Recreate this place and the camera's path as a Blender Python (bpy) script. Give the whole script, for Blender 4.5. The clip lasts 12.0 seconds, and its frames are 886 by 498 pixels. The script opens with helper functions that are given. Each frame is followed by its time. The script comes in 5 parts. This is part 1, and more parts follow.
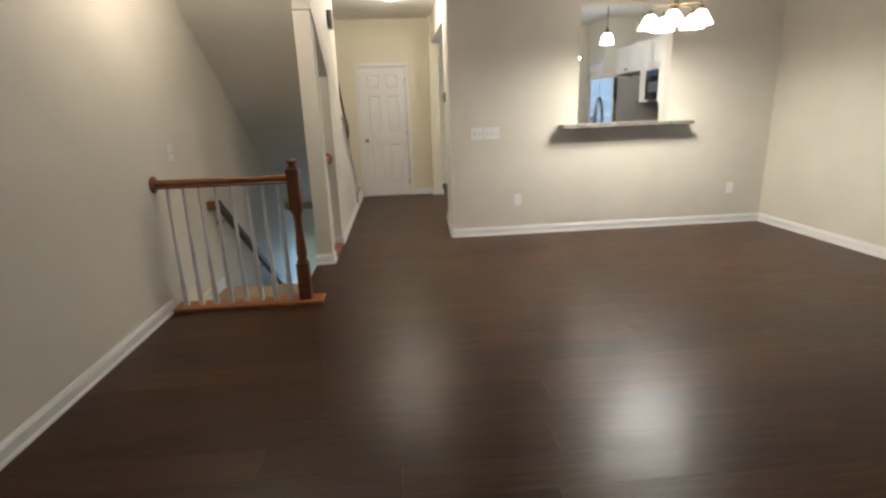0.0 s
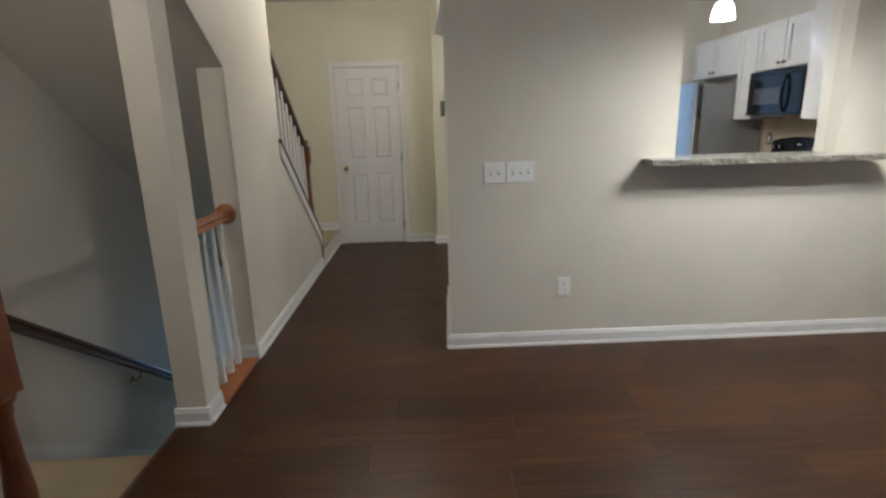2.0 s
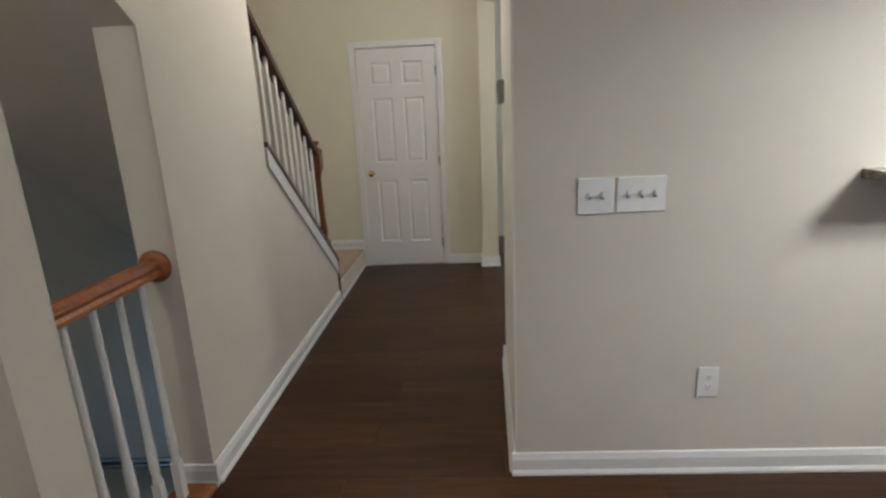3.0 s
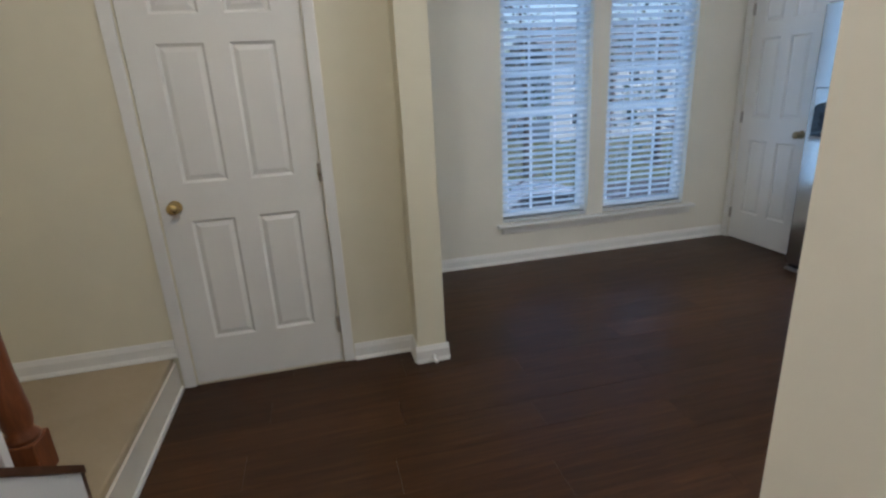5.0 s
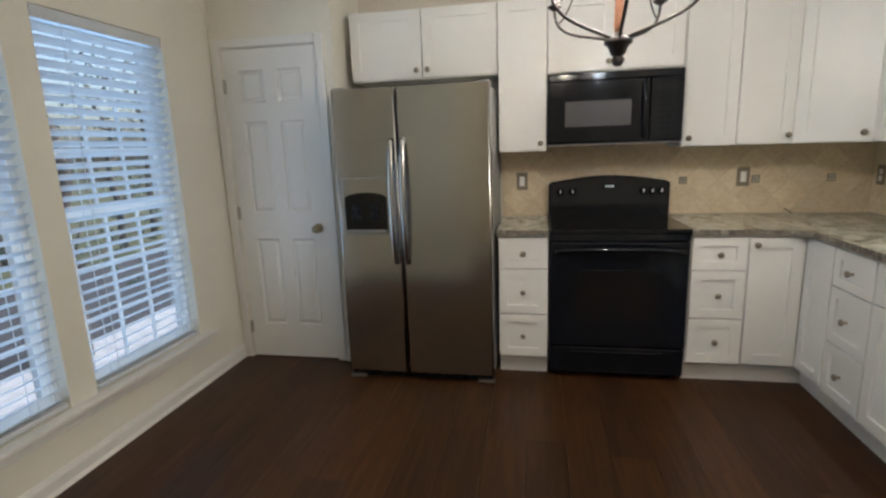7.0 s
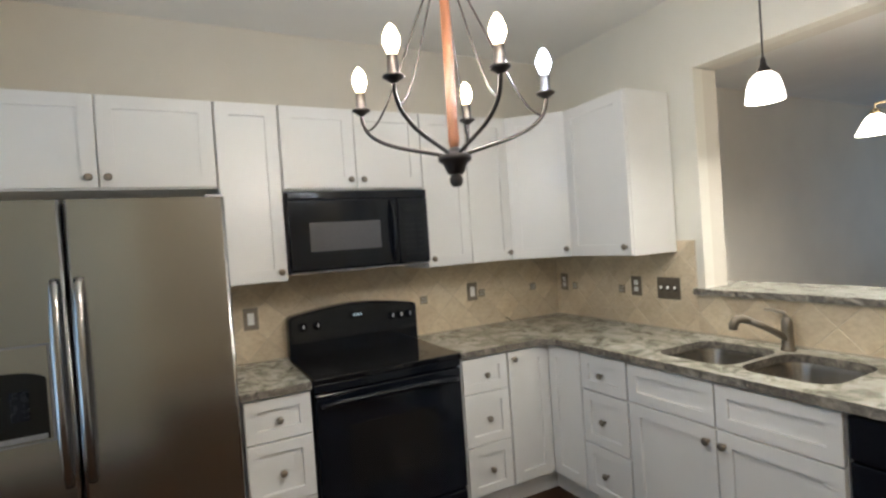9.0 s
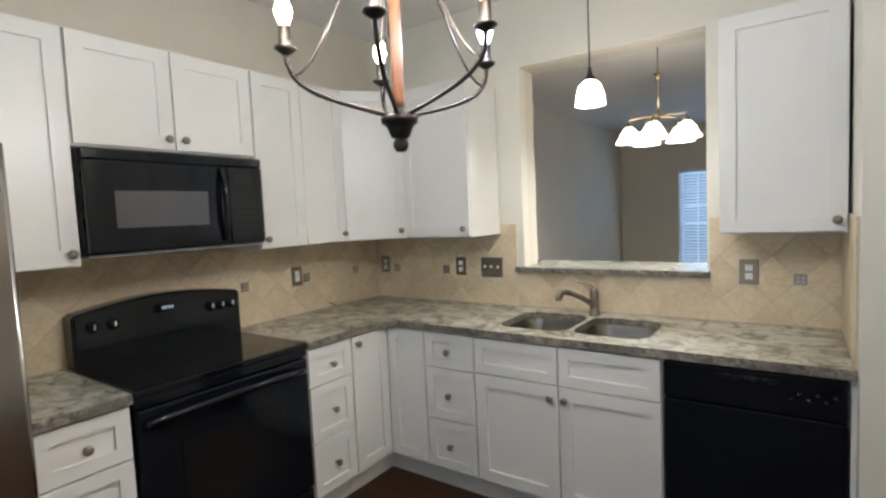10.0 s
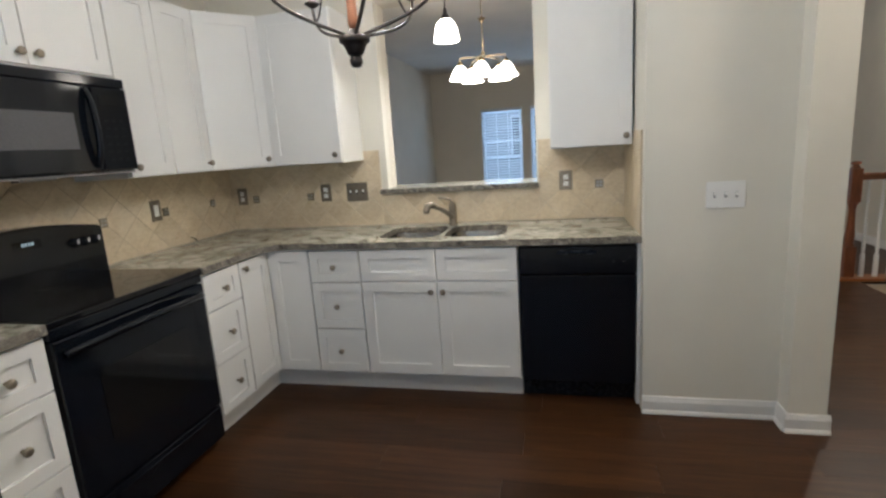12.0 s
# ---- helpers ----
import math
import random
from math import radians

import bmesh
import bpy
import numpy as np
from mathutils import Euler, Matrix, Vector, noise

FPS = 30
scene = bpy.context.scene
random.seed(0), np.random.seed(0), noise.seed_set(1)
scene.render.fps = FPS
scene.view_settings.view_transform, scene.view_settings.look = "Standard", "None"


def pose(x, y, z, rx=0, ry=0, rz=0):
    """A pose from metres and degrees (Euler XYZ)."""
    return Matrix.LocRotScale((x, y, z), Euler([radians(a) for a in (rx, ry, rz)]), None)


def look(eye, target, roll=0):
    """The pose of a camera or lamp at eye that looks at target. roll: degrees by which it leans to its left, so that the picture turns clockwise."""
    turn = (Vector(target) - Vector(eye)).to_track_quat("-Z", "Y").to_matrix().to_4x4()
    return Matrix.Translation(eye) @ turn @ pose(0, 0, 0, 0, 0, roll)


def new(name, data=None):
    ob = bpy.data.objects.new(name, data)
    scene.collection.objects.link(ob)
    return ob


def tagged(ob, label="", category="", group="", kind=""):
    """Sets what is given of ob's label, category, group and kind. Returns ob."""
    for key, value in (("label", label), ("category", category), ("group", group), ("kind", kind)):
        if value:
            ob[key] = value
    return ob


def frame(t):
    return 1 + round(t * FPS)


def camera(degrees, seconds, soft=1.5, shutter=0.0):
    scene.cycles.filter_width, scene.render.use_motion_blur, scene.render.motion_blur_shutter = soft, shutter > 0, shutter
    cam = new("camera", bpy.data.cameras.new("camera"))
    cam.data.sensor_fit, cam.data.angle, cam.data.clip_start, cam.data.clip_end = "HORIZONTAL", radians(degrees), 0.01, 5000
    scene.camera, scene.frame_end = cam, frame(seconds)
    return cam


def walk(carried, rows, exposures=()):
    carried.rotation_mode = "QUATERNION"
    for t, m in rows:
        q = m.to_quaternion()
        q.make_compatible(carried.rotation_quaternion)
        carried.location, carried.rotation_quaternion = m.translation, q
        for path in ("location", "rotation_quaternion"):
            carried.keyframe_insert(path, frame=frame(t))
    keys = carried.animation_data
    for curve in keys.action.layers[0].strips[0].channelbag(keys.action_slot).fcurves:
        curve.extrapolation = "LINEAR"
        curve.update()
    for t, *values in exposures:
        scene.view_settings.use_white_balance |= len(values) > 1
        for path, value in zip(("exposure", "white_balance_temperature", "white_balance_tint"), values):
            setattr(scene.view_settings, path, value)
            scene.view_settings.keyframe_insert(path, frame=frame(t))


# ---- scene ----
cam = camera(82.4, 12.0, soft=2.5)
PATH = [
    (0, (-0.503, -5.42, 1.357), (-0.352, -3.497, 0.827), -2.1),
    (0.5, (-0.365, -4.892, 1.352), (-0.3, -2.977, 0.778), -4.2),
    (1, (-0.203, -4.279, 1.39), (-0.088, -2.349, 0.877), -2.8),
    (1.5, (-0.122, -3.643, 1.37), (-0.008, -1.703, 0.9), -2.2),
    (2, (-0.094, -3.02, 1.379), (-0.028, -1.078, 0.905), -1.5),
    (2.5, (-0.108, -2.388, 1.371), (-0.201, -0.45, 0.884), -2.7),
    (3, (-0.13, -1.787, 1.373), (-0.22, 0.15, 0.885), -2.6),
    (3.2, (-0.16, -1.544, 1.349), (-0.257, 0.394, 0.864), -2.0),
    (4.8, (-0.36, 0.365, 1.362), (-0.008, 2.24, 0.762), -3.2),
    (5, (-0.35, 0.592, 1.368), (0.084, 2.449, 0.765), -3.1),
    (5.5, (-0.317, 1.088, 1.372), (0.679, 2.732, 0.819), -1.4),
    (6, (-0.197, 1.459, 1.352), (1.272, 2.724, 0.86), -3.2),
    (6.5, (-0.122, 1.864, 1.362), (1.626, 2.728, 0.917), -1.5),
    (7, (-0.008, 2.196, 1.415), (1.917, 2.562, 1.016), -2.0),
    (7.5, (0.277, 2.451, 1.481), (2.256, 2.477, 1.195), -1.8),
    (7.7, (0.369, 2.548, 1.525), (2.349, 2.324, 1.364), -2.9),
    (9.3, (0.758, 2.655, 1.506), (2.46, 1.605, 1.442), -2.7),
    (9.5, (0.877, 2.718, 1.508), (2.488, 1.536, 1.43), -2.0),
    (10, (1.03, 2.909, 1.496), (2.181, 1.279, 1.359), -2.6),
    (10.5, (1.038, 3.13, 1.443), (2.026, 1.404, 1.233), -3.7),
    (11, (1.06, 3.301, 1.454), (1.941, 1.529, 1.158), -3.2),
    (11.5, (1.201, 3.395, 1.422), (1.783, 1.512, 1.084), -3.5),
    (12, (1.259, 3.4, 1.408), (1.713, 1.492, 1.016), -3.8),
]
EXPOSURES = [(0, 1.3, 6050, 10), (0.5, 1.3, 6270, 10), (1.0, 1.0, 6150, 10), (2.0, 0.7, 5550, 10), (2.6, 0.75, 5450, 10), (3.2, 0.82, 5500, 10), (5.0, 0.9, 5380, 10), (5.5, 0.92, 5500, 10),
             (6.0, 1.03, 5600, 10), (6.6, 1.04, 5950, 10), (7.5, 1.04, 6250, 10), (9.5, 1.08, 5900, 10), (10.5, 1.05, 5880, 10), (12, 1.05, 5880, 10)]
walk(cam, [(t, look(eye, target, roll)) for t, eye, target, roll in PATH], EXPOSURES)

# ---- world, sun and lamps' strengths ----
world = bpy.data.worlds.new("world")
scene.world = world
world.use_nodes = True
wn = world.node_tree.nodes
sky = wn.new("ShaderNodeTexSky")
sky.sky_type, sky.sun_disc, sky.sun_elevation, sky.sun_rotation = "NISHITA", False, radians(48), radians(155)
sky.dust_density = 4.0
world.node_tree.links.new(sky.outputs[0], wn["Background"].inputs[0])
wn["Background"].inputs[1].default_value = 0.14
sun_data = bpy.data.lights.new("sun", "SUN")
sun_data.energy, sun_data.angle, sun_data.color = 0.8, radians(14), (0.92, 0.96, 1.0)
sun = new("sun", sun_data)
sun.rotation_euler = (radians(42), 0, radians(25))

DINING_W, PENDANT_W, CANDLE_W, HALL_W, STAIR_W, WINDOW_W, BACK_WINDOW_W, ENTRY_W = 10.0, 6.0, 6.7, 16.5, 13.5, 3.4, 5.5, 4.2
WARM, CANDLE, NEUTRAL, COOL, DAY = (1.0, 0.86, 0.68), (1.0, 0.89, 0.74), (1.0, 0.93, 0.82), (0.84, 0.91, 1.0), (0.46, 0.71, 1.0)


# ---- materials ----
class Mat:
    """A small builder of node materials."""

    def __init__(self, name, rough=0.5, metal=0.0, spec=0.5):
        self.m = bpy.data.materials.new(name)
        self.m.use_nodes = True
        self.t = self.m.node_tree
        self.b = self.t.nodes["Principled BSDF"]
        self.b.inputs["Roughness"].default_value = rough
        self.b.inputs["Metallic"].default_value = metal
        self.b.inputs["Specular IOR Level"].default_value = spec
        self.co = self.t.nodes.new("ShaderNodeTexCoord").outputs["Object"]

    def coords(self, sx=1, sy=1, sz=1, rnd=False, rot=(0, 0, 0)):
        n = self.t.nodes.new("ShaderNodeMapping")
        n.inputs["Scale"].default_value = (sx, sy, sz)
        n.inputs["Rotation"].default_value = rot
        src = self.co
        if rnd:
            info = self.t.nodes.new("ShaderNodeObjectInfo")
            mul = self.t.nodes.new("ShaderNodeVectorMath")
            mul.operation = "ADD"
            sc = self.t.nodes.new("ShaderNodeMath")
            sc.operation, sc.inputs[1].default_value = "MULTIPLY", 37.0
            self.t.links.new(info.outputs["Random"], sc.inputs[0])
            self.t.links.new(self.co, mul.inputs[0])
            self.t.links.new(sc.outputs[0], mul.inputs[1])
            src = mul.outputs[0]
        self.t.links.new(src, n.inputs["Vector"])
        return n.outputs[0]

    def noise(self, scale, detail=3.0, rough=0.55, dist=0.0, vec=None):
        n = self.t.nodes.new("ShaderNodeTexNoise")
        n.inputs["Scale"].default_value, n.inputs["Detail"].default_value = scale, detail
        n.inputs["Roughness"].default_value, n.inputs["Distortion"].default_value = rough, dist
        self.t.links.new(vec if vec else self.co, n.inputs["Vector"])
        return n.outputs["Fac"]

    def ramp(self, fac, stops):
        n = self.t.nodes.new("ShaderNodeValToRGB")
        el = n.color_ramp.elements
        while len(el) < len(stops):
            el.new(0.5)
        for e, (p, c) in zip(el, stops):
            e.position = p
            e.color = (*c, 1) if len(c) == 3 else c
        self.t.links.new(fac, n.inputs[0])
        return n.outputs[0]

    def mix(self, fac, a, b, mode="MIX"):
        n = self.t.nodes.new("ShaderNodeMix")
        n.data_type, n.blend_type = "RGBA", mode
        for v, i in ((fac, 0), (a, 6), (b, 7)):
            if isinstance(v, (int, float)):
                n.inputs[i].default_value = v
            elif isinstance(v, tuple):
                n.inputs[i].default_value = (*v, 1)
            else:
                self.t.links.new(v, n.inputs[i])
        return n.outputs[2]

    def random(self):
        return self.t.nodes.new("ShaderNodeObjectInfo").outputs["Random"]

    def colour(self, c):
        if isinstance(c, tuple):
            self.b.inputs["Base Color"].default_value = (*c, 1)
        else:
            self.t.links.new(c, self.b.inputs["Base Color"])
        return self

    def roughness(self, fac, lo, hi):
        n = self.t.nodes.new("ShaderNodeMapRange")
        n.inputs["To Min"].default_value, n.inputs["To Max"].default_value = lo, hi
        self.t.links.new(fac, n.inputs["Value"])
        self.t.links.new(n.outputs[0], self.b.inputs["Roughness"])
        return self

    def bump(self, fac, strength=0.2, distance=0.002):
        n = self.t.nodes.new("ShaderNodeBump")
        n.inputs["Strength"].default_value, n.inputs["Distance"].default_value = strength, distance
        self.t.links.new(fac, n.inputs["Height"])
        self.t.links.new(n.outputs[0], self.b.inputs["Normal"])
        return self

    def glow(self, c, strength):
        self.b.inputs["Emission Color"].default_value = (*c, 1)
        self.b.inputs["Emission Strength"].default_value = strength
        return self


def paint(name, c, rough=0.6, grain=220.0, strength=0.12):
    k = Mat(name, rough, spec=0.35)
    blot = k.noise(1.7, 4)
    d = tuple(v * 0.93 for v in c)
    k.colour(k.ramp(blot, [(0.35, d), (0.7, c)]))
    k.bump(k.noise(grain, 2), strength, 0.001)
    return k.m


def wood(name, a, b, rough, scale=(2.0, 28.0, 28.0)):
    k = Mat(name, rough)
    g = k.noise(3.0, 6, 0.6, 0.6, k.coords(*scale, rnd=True))
    k.colour(k.ramp(g, [(0.3, a), (0.68, b)]))
    k.roughness(g, rough * 0.8, rough * 1.3)
    k.bump(g, 0.12, 0.0008)
    return k.m


def plain(name, c, rough=0.4, metal=0.0, amount=0.12, scale=14.0, spec=0.5):
    k = Mat(name, rough, metal, spec)
    n = k.noise(scale, 4)
    k.colour(k.ramp(n, [(0.3, tuple(v * (1 - amount) for v in c)), (0.7, tuple(min(1, v * (1 + amount)) for v in c))]))
    k.roughness(k.noise(scale * 4, 3), rough * 0.82, min(1, rough * 1.25))
    return k.m


PAINT_LIVING = paint("greige wall paint", (0.7, 0.65, 0.555))
PAINT_KITCHEN = paint("cream wall paint", (0.78, 0.745, 0.65))
PAINT_HALL = paint("yellow cream wall paint", (0.74, 0.69, 0.53))
PAINT_CEILING = paint("flat ceiling paint", (0.82, 0.8, 0.75), 0.85, 120, 0.3)
TRIM = paint("white trim enamel", (0.79, 0.775, 0.74), 0.34, 60, 0.04)
CABINET = paint("white cabinet lacquer", (0.8, 0.785, 0.75), 0.3, 40, 0.03)
WINDOW_WHITE = plain("white vinyl", (0.78, 0.79, 0.79), 0.35, 0, 0.03)
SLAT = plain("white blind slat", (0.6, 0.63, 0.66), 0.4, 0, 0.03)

k = Mat("dark laminate", 0.32, spec=0.22)
v = k.coords(0.8, 14, 14, rnd=True)
g = k.noise(3.0, 7, 0.62, 0.5, v)
fine = k.noise(9.0, 5, 0.7, 0.2, k.coords(1.5, 60, 60, rnd=True))
tone = k.ramp(k.random(), [(0.0, (0.72, 0.72, 0.72)), (1.0, (1.22, 1.2, 1.16))])
base = k.ramp(g, [(0.28, (0.024, 0.0095, 0.0038)), (0.55, (0.053, 0.0222, 0.0075)), (0.78, (0.095, 0.042, 0.0138))])
k.colour(k.mix(1.0, k.mix(0.25, base, k.ramp(fine, [(0.35, (0.019, 0.0078, 0.0042)), (0.7, (0.074, 0.032, 0.0145))])), tone, "MULTIPLY"))
k.roughness(k.noise(5.0, 4, 0.6, 0, k.coords(1, 5, 5, rnd=True)), 0.25, 0.45)
k.bump(fine, 0.2, 0.0006)
FLOOR = k.m
JOINT = plain("dark floor joint", (0.014, 0.008, 0.006), 0.8)

k = Mat("travertine tile", 0.42)
n1 = k.noise(7.0, 6, 0.65, 0.8, k.coords(1, 1, 1, rnd=True))
n2 = k.noise(40.0, 4, 0.6, 0.3, k.coords(1, 1, 1.6, rnd=True))
c = k.ramp(n1, [(0.25, (0.6, 0.47, 0.3)), (0.5, (0.71, 0.59, 0.41)), (0.75, (0.78, 0.68, 0.51))])
c = k.mix(0.25, c, k.ramp(n2, [(0.35, (0.4, 0.3, 0.19)), (0.6, (0.72, 0.62, 0.47))]))
k.colour(k.mix(1.0, c, k.ramp(k.random(), [(0, (0.9, 0.885, 0.86)), (1, (1.06, 1.055, 1.04))]), "MULTIPLY"))
k.bump(n2, 0.25, 0.001)
TILE = k.m
GROUT = plain("sand grout", (0.6, 0.5, 0.36), 0.9, 0, 0.1, 60)

k = Mat("granite", 0.16, spec=0.6)
w = k.coords(1.0, 2.6, 1, rot=(0, 0, 0.5))
big = k.noise(2.4, 8, 0.62, 1.6, w)
mid = k.noise(11.0, 8, 0.68, 0.9)
speck = k.noise(85.0, 4, 0.7)
c = k.ramp(big, [(0.27, (0.15, 0.14, 0.1)), (0.4, (0.38, 0.37, 0.3)), (0.58, (0.53, 0.52, 0.45)), (0.76, (0.33, 0.31, 0.23))])
c = k.mix(k.ramp(mid, [(0.47, (0, 0, 0)), (0.62, (0.85, 0.85, 0.85))]), c, (0.11, 0.105, 0.075))
c = k.mix(k.ramp(speck, [(0.6, (0, 0, 0)), (0.72, (0.7, 0.7, 0.7))]), c, (0.07, 0.06, 0.05))
k.colour(c)
k.roughness(mid, 0.1, 0.26)
GRANITE = k.m
k = Mat("chiselled granite edge", 0.5)
mid = k.noise(26.0, 8, 0.7, 0.8)
k.colour(k.ramp(mid, [(0.32, (0.05, 0.042, 0.034)), (0.5, (0.17, 0.15, 0.12)), (0.7, (0.36, 0.33, 0.27))]))
k.bump(mid, 0.8, 0.006)
GRANITE_EDGE = k.m

k = Mat("brushed stainless steel", 0.3, 1.0)
k.colour(k.ramp(k.noise(1.1, 2), [(0.3, (0.46, 0.455, 0.445)), (0.7, (0.51, 0.503, 0.49))]))
k.roughness(k.noise(3.0, 5, 0.7, 0, k.coords(60, 60, 1.2)), 0.13, 0.21)
k.bump(k.noise(4.0, 4, 0.7, 0, k.coords(2, 2, 160)), 0.05, 0.0004)
STEEL = k.m
k = Mat("satin sink steel", 0.26, 1.0)
br = k.noise(4.0, 5, 0.6, 0, k.coords(4, 90, 90))
k.colour(k.ramp(br, [(0.3, (0.3, 0.285, 0.26)), (0.7, (0.42, 0.4, 0.365))]))
SINK_STEEL = k.m
GREY_CASE = plain("grey textured appliance case", (0.36, 0.355, 0.35), 0.45, 0.3, 0.1, 60)
NICKEL = plain("brushed nickel", (0.46, 0.43, 0.39), 0.28, 1.0)
DARK_NICKEL = plain("aged pewter", (0.28, 0.24, 0.19), 0.48, 1.0)
BRASS = plain("polished brass", (0.62, 0.46, 0.2), 0.22, 1.0)
AGED_BRASS = plain("aged brass", (0.34, 0.27, 0.17), 0.3, 1.0)
BRONZE = plain("oil-rubbed bronze", (0.055, 0.047, 0.043), 0.42, 0.7)
COPPER_WOOD = wood("reddish turned wood", (0.13, 0.05, 0.025), (0.26, 0.11, 0.055), 0.35, (28, 28, 2))
BLACK = plain("black enamel", (0.005, 0.0065, 0.01), 0.1, 0, 0.2, 14, 0.35)
PANEL_BLACK = plain("satin control panel", (0.01, 0.0115, 0.014), 0.22, 0, 0.15, 14, 0.5)
BLACK_SATIN = plain("black satin plastic", (0.007, 0.0085, 0.012), 0.26, 0, 0.2, 14, 0.3)
BLACK_GLASS = plain("black ceramic glass", (0.004, 0.004, 0.005), 0.05, 0, 0.2, 14, 0.4)
OVEN_GLASS = plain("smoked oven glass", (0.008, 0.008, 0.008), 0.07, 0, 0.2, 14, 0.4)
MESH_GLASS = plain("grey microwave screen", (0.085, 0.085, 0.09), 0.2, 0, 0.1, 200)
PANEL_PRINT = plain("dim control print", (0.012, 0.012, 0.013), 0.22)
RING_PRINT = plain("faint burner print", (0.016, 0.016, 0.017), 0.15)
OAK_LIGHT = wood("orange stained oak", (0.22, 0.072, 0.02), (0.38, 0.14, 0.042), 0.32, (4, 24, 24))
OAK = wood("brown stained oak", (0.105, 0.036, 0.013), (0.2, 0.074, 0.025), 0.32, (4, 24, 24))
OAK_UP = wood("brown stained oak upright", (0.1, 0.03, 0.011), (0.2, 0.066, 0.022), 0.32, (26, 26, 3))
DARK_OAK = wood("dark stained oak", (0.045, 0.02, 0.011), (0.11, 0.05, 0.025), 0.36, (24, 4, 24))
PLASTIC = plain("white switch plastic", (0.84, 0.83, 0.8), 0.4, 0, 0.03)
SLOT = plain("dark slot", (0.02, 0.018, 0.016), 0.7)
GREY_BOX = plain("grey plastic", (0.25, 0.24, 0.23), 0.5)
CAULK = plain("stained caulk", (0.42, 0.36, 0.28), 0.8)

k = Mat("beige carpet", 0.95, spec=0.1)
n1 = k.noise(420.0, 3)
c = k.ramp(k.noise(2.2, 4), [(0.3, (0.34, 0.27, 0.165)), (0.7, (0.45, 0.36, 0.24))])
k.colour(k.mix(0.35, c, k.ramp(n1, [(0.3, (0.2, 0.16, 0.11)), (0.7, (0.5, 0.43, 0.33))])))
k.bump(n1, 0.7, 0.004)
CARPET = k.m

k = Mat("window glass", 0.02)
k.b.inputs["Transmission Weight"].default_value = 1.0
k.b.inputs["IOR"].default_value = 1.05
k.colour((0.97, 0.98, 0.98))
GLASS = k.m
SHADE = Mat("lit frosted glass", 0.4).colour((0.9, 0.87, 0.8)).glow((1.0, 0.87, 0.7), 5.5).m
BULB_WARM = Mat("warm lit bulb", 0.3).colour((0.9, 0.85, 0.7)).glow((1.0, 0.74, 0.42), 14.0).m
BULB_COOL = Mat("cool lit bulb", 0.3).colour((0.9, 0.9, 0.9)).glow((0.8, 0.88, 1.0), 18.0).m
CLOCK = Mat("lit clock digits", 0.3).colour((0.3, 0.35, 0.35)).glow((0.6, 0.8, 0.85), 0.16).m

k = Mat("tree bark", 0.9)
n1 = k.noise(9.0, 5, 0.6, 0.5, k.coords(4, 4, 1))
k.colour(k.ramp(n1, [(0.3, (0.06, 0.052, 0.045)), (0.7, (0.16, 0.14, 0.125))])).bump(n1, 0.6, 0.03)
BARK = k.m
k = Mat("grey-green leaves", 0.7)
k.colour(k.ramp(k.t.nodes.new("ShaderNodeNewGeometry").outputs["Random Per Island"], [(0, (0.075, 0.1, 0.075)), (0.6, (0.11, 0.14, 0.105)), (1, (0.16, 0.185, 0.145))]))
LEAF = k.m
k = Mat("winter grass", 0.95)
k.colour(k.ramp(k.noise(0.6, 6), [(0.3, (0.06, 0.075, 0.03)), (0.7, (0.13, 0.125, 0.07))]))
GRASS = k.m
k = Mat("asphalt", 0.9)
k.colour(k.ramp(k.noise(3.0, 6), [(0.3, (0.045, 0.045, 0.047)), (0.7, (0.075, 0.075, 0.078))]))
ASPHALT = k.m
SIDING = plain("grey vinyl siding", (0.36, 0.38, 0.39), 0.6)
ROOFING = plain("grey shingles", (0.12, 0.115, 0.11), 0.9, 0, 0.3, 8)
CONCRETE = plain("pale concrete", (0.42, 0.43, 0.44), 0.9, 0, 0.15, 3)
CAR_PAINT = plain("silver-blue car paint", (0.27, 0.31, 0.36), 0.2, 0, 0.02)
CAR_GLASS = plain("dark car glass", (0.02, 0.025, 0.03), 0.08)
TYRE = plain("tyre rubber", (0.02, 0.02, 0.02), 0.8)


# ---- mesh helpers ----
def box(bm, x0, x1, y0, y1, z0, z1, bevel=0.0, seg=2):
    r = bmesh.ops.create_cube(bm, size=1)
    for vv in r["verts"]:
        vv.co = Vector((x0 + (vv.co.x + 0.5) * (x1 - x0), y0 + (vv.co.y + 0.5) * (y1 - y0), z0 + (vv.co.z + 0.5) * (z1 - z0)))
    if bevel:
        es = list({e for vv in r["verts"] for e in vv.link_edges})
        bmesh.ops.bevel(bm, geom=es, offset=bevel, segments=seg, profile=0.5, affect="EDGES")
    return bm


def boxes(*rows, bevel=0.0):
    bm = bmesh.new()
    for r in rows:
        box(bm, *r, bevel=bevel)
    return bm


def lathe(bm, prof, seg=20, at=(0, 0, 0), axis=None):
    """A turned shape: prof holds (radius, height) pairs."""
    m = Matrix.Translation(at) @ (axis if axis else Matrix())
    rings = []
    for r, z in prof:
        ring = []
        for i in range(seg):
            a = 2 * math.pi * (i + 0.5) / seg
            ring.append(bm.verts.new(m @ Vector((r * math.cos(a), r * math.sin(a), z))))
        rings.append(ring)
    for p, q in zip(rings, rings[1:]):
        for i in range(seg):
            j = (i + 1) % seg
            f = bm.faces.new((p[i], p[j], q[j], q[i]))
            f.smooth = seg > 6
    bm.faces.new(list(reversed(rings[0])))
    bm.faces.new(rings[-1])
    return bm


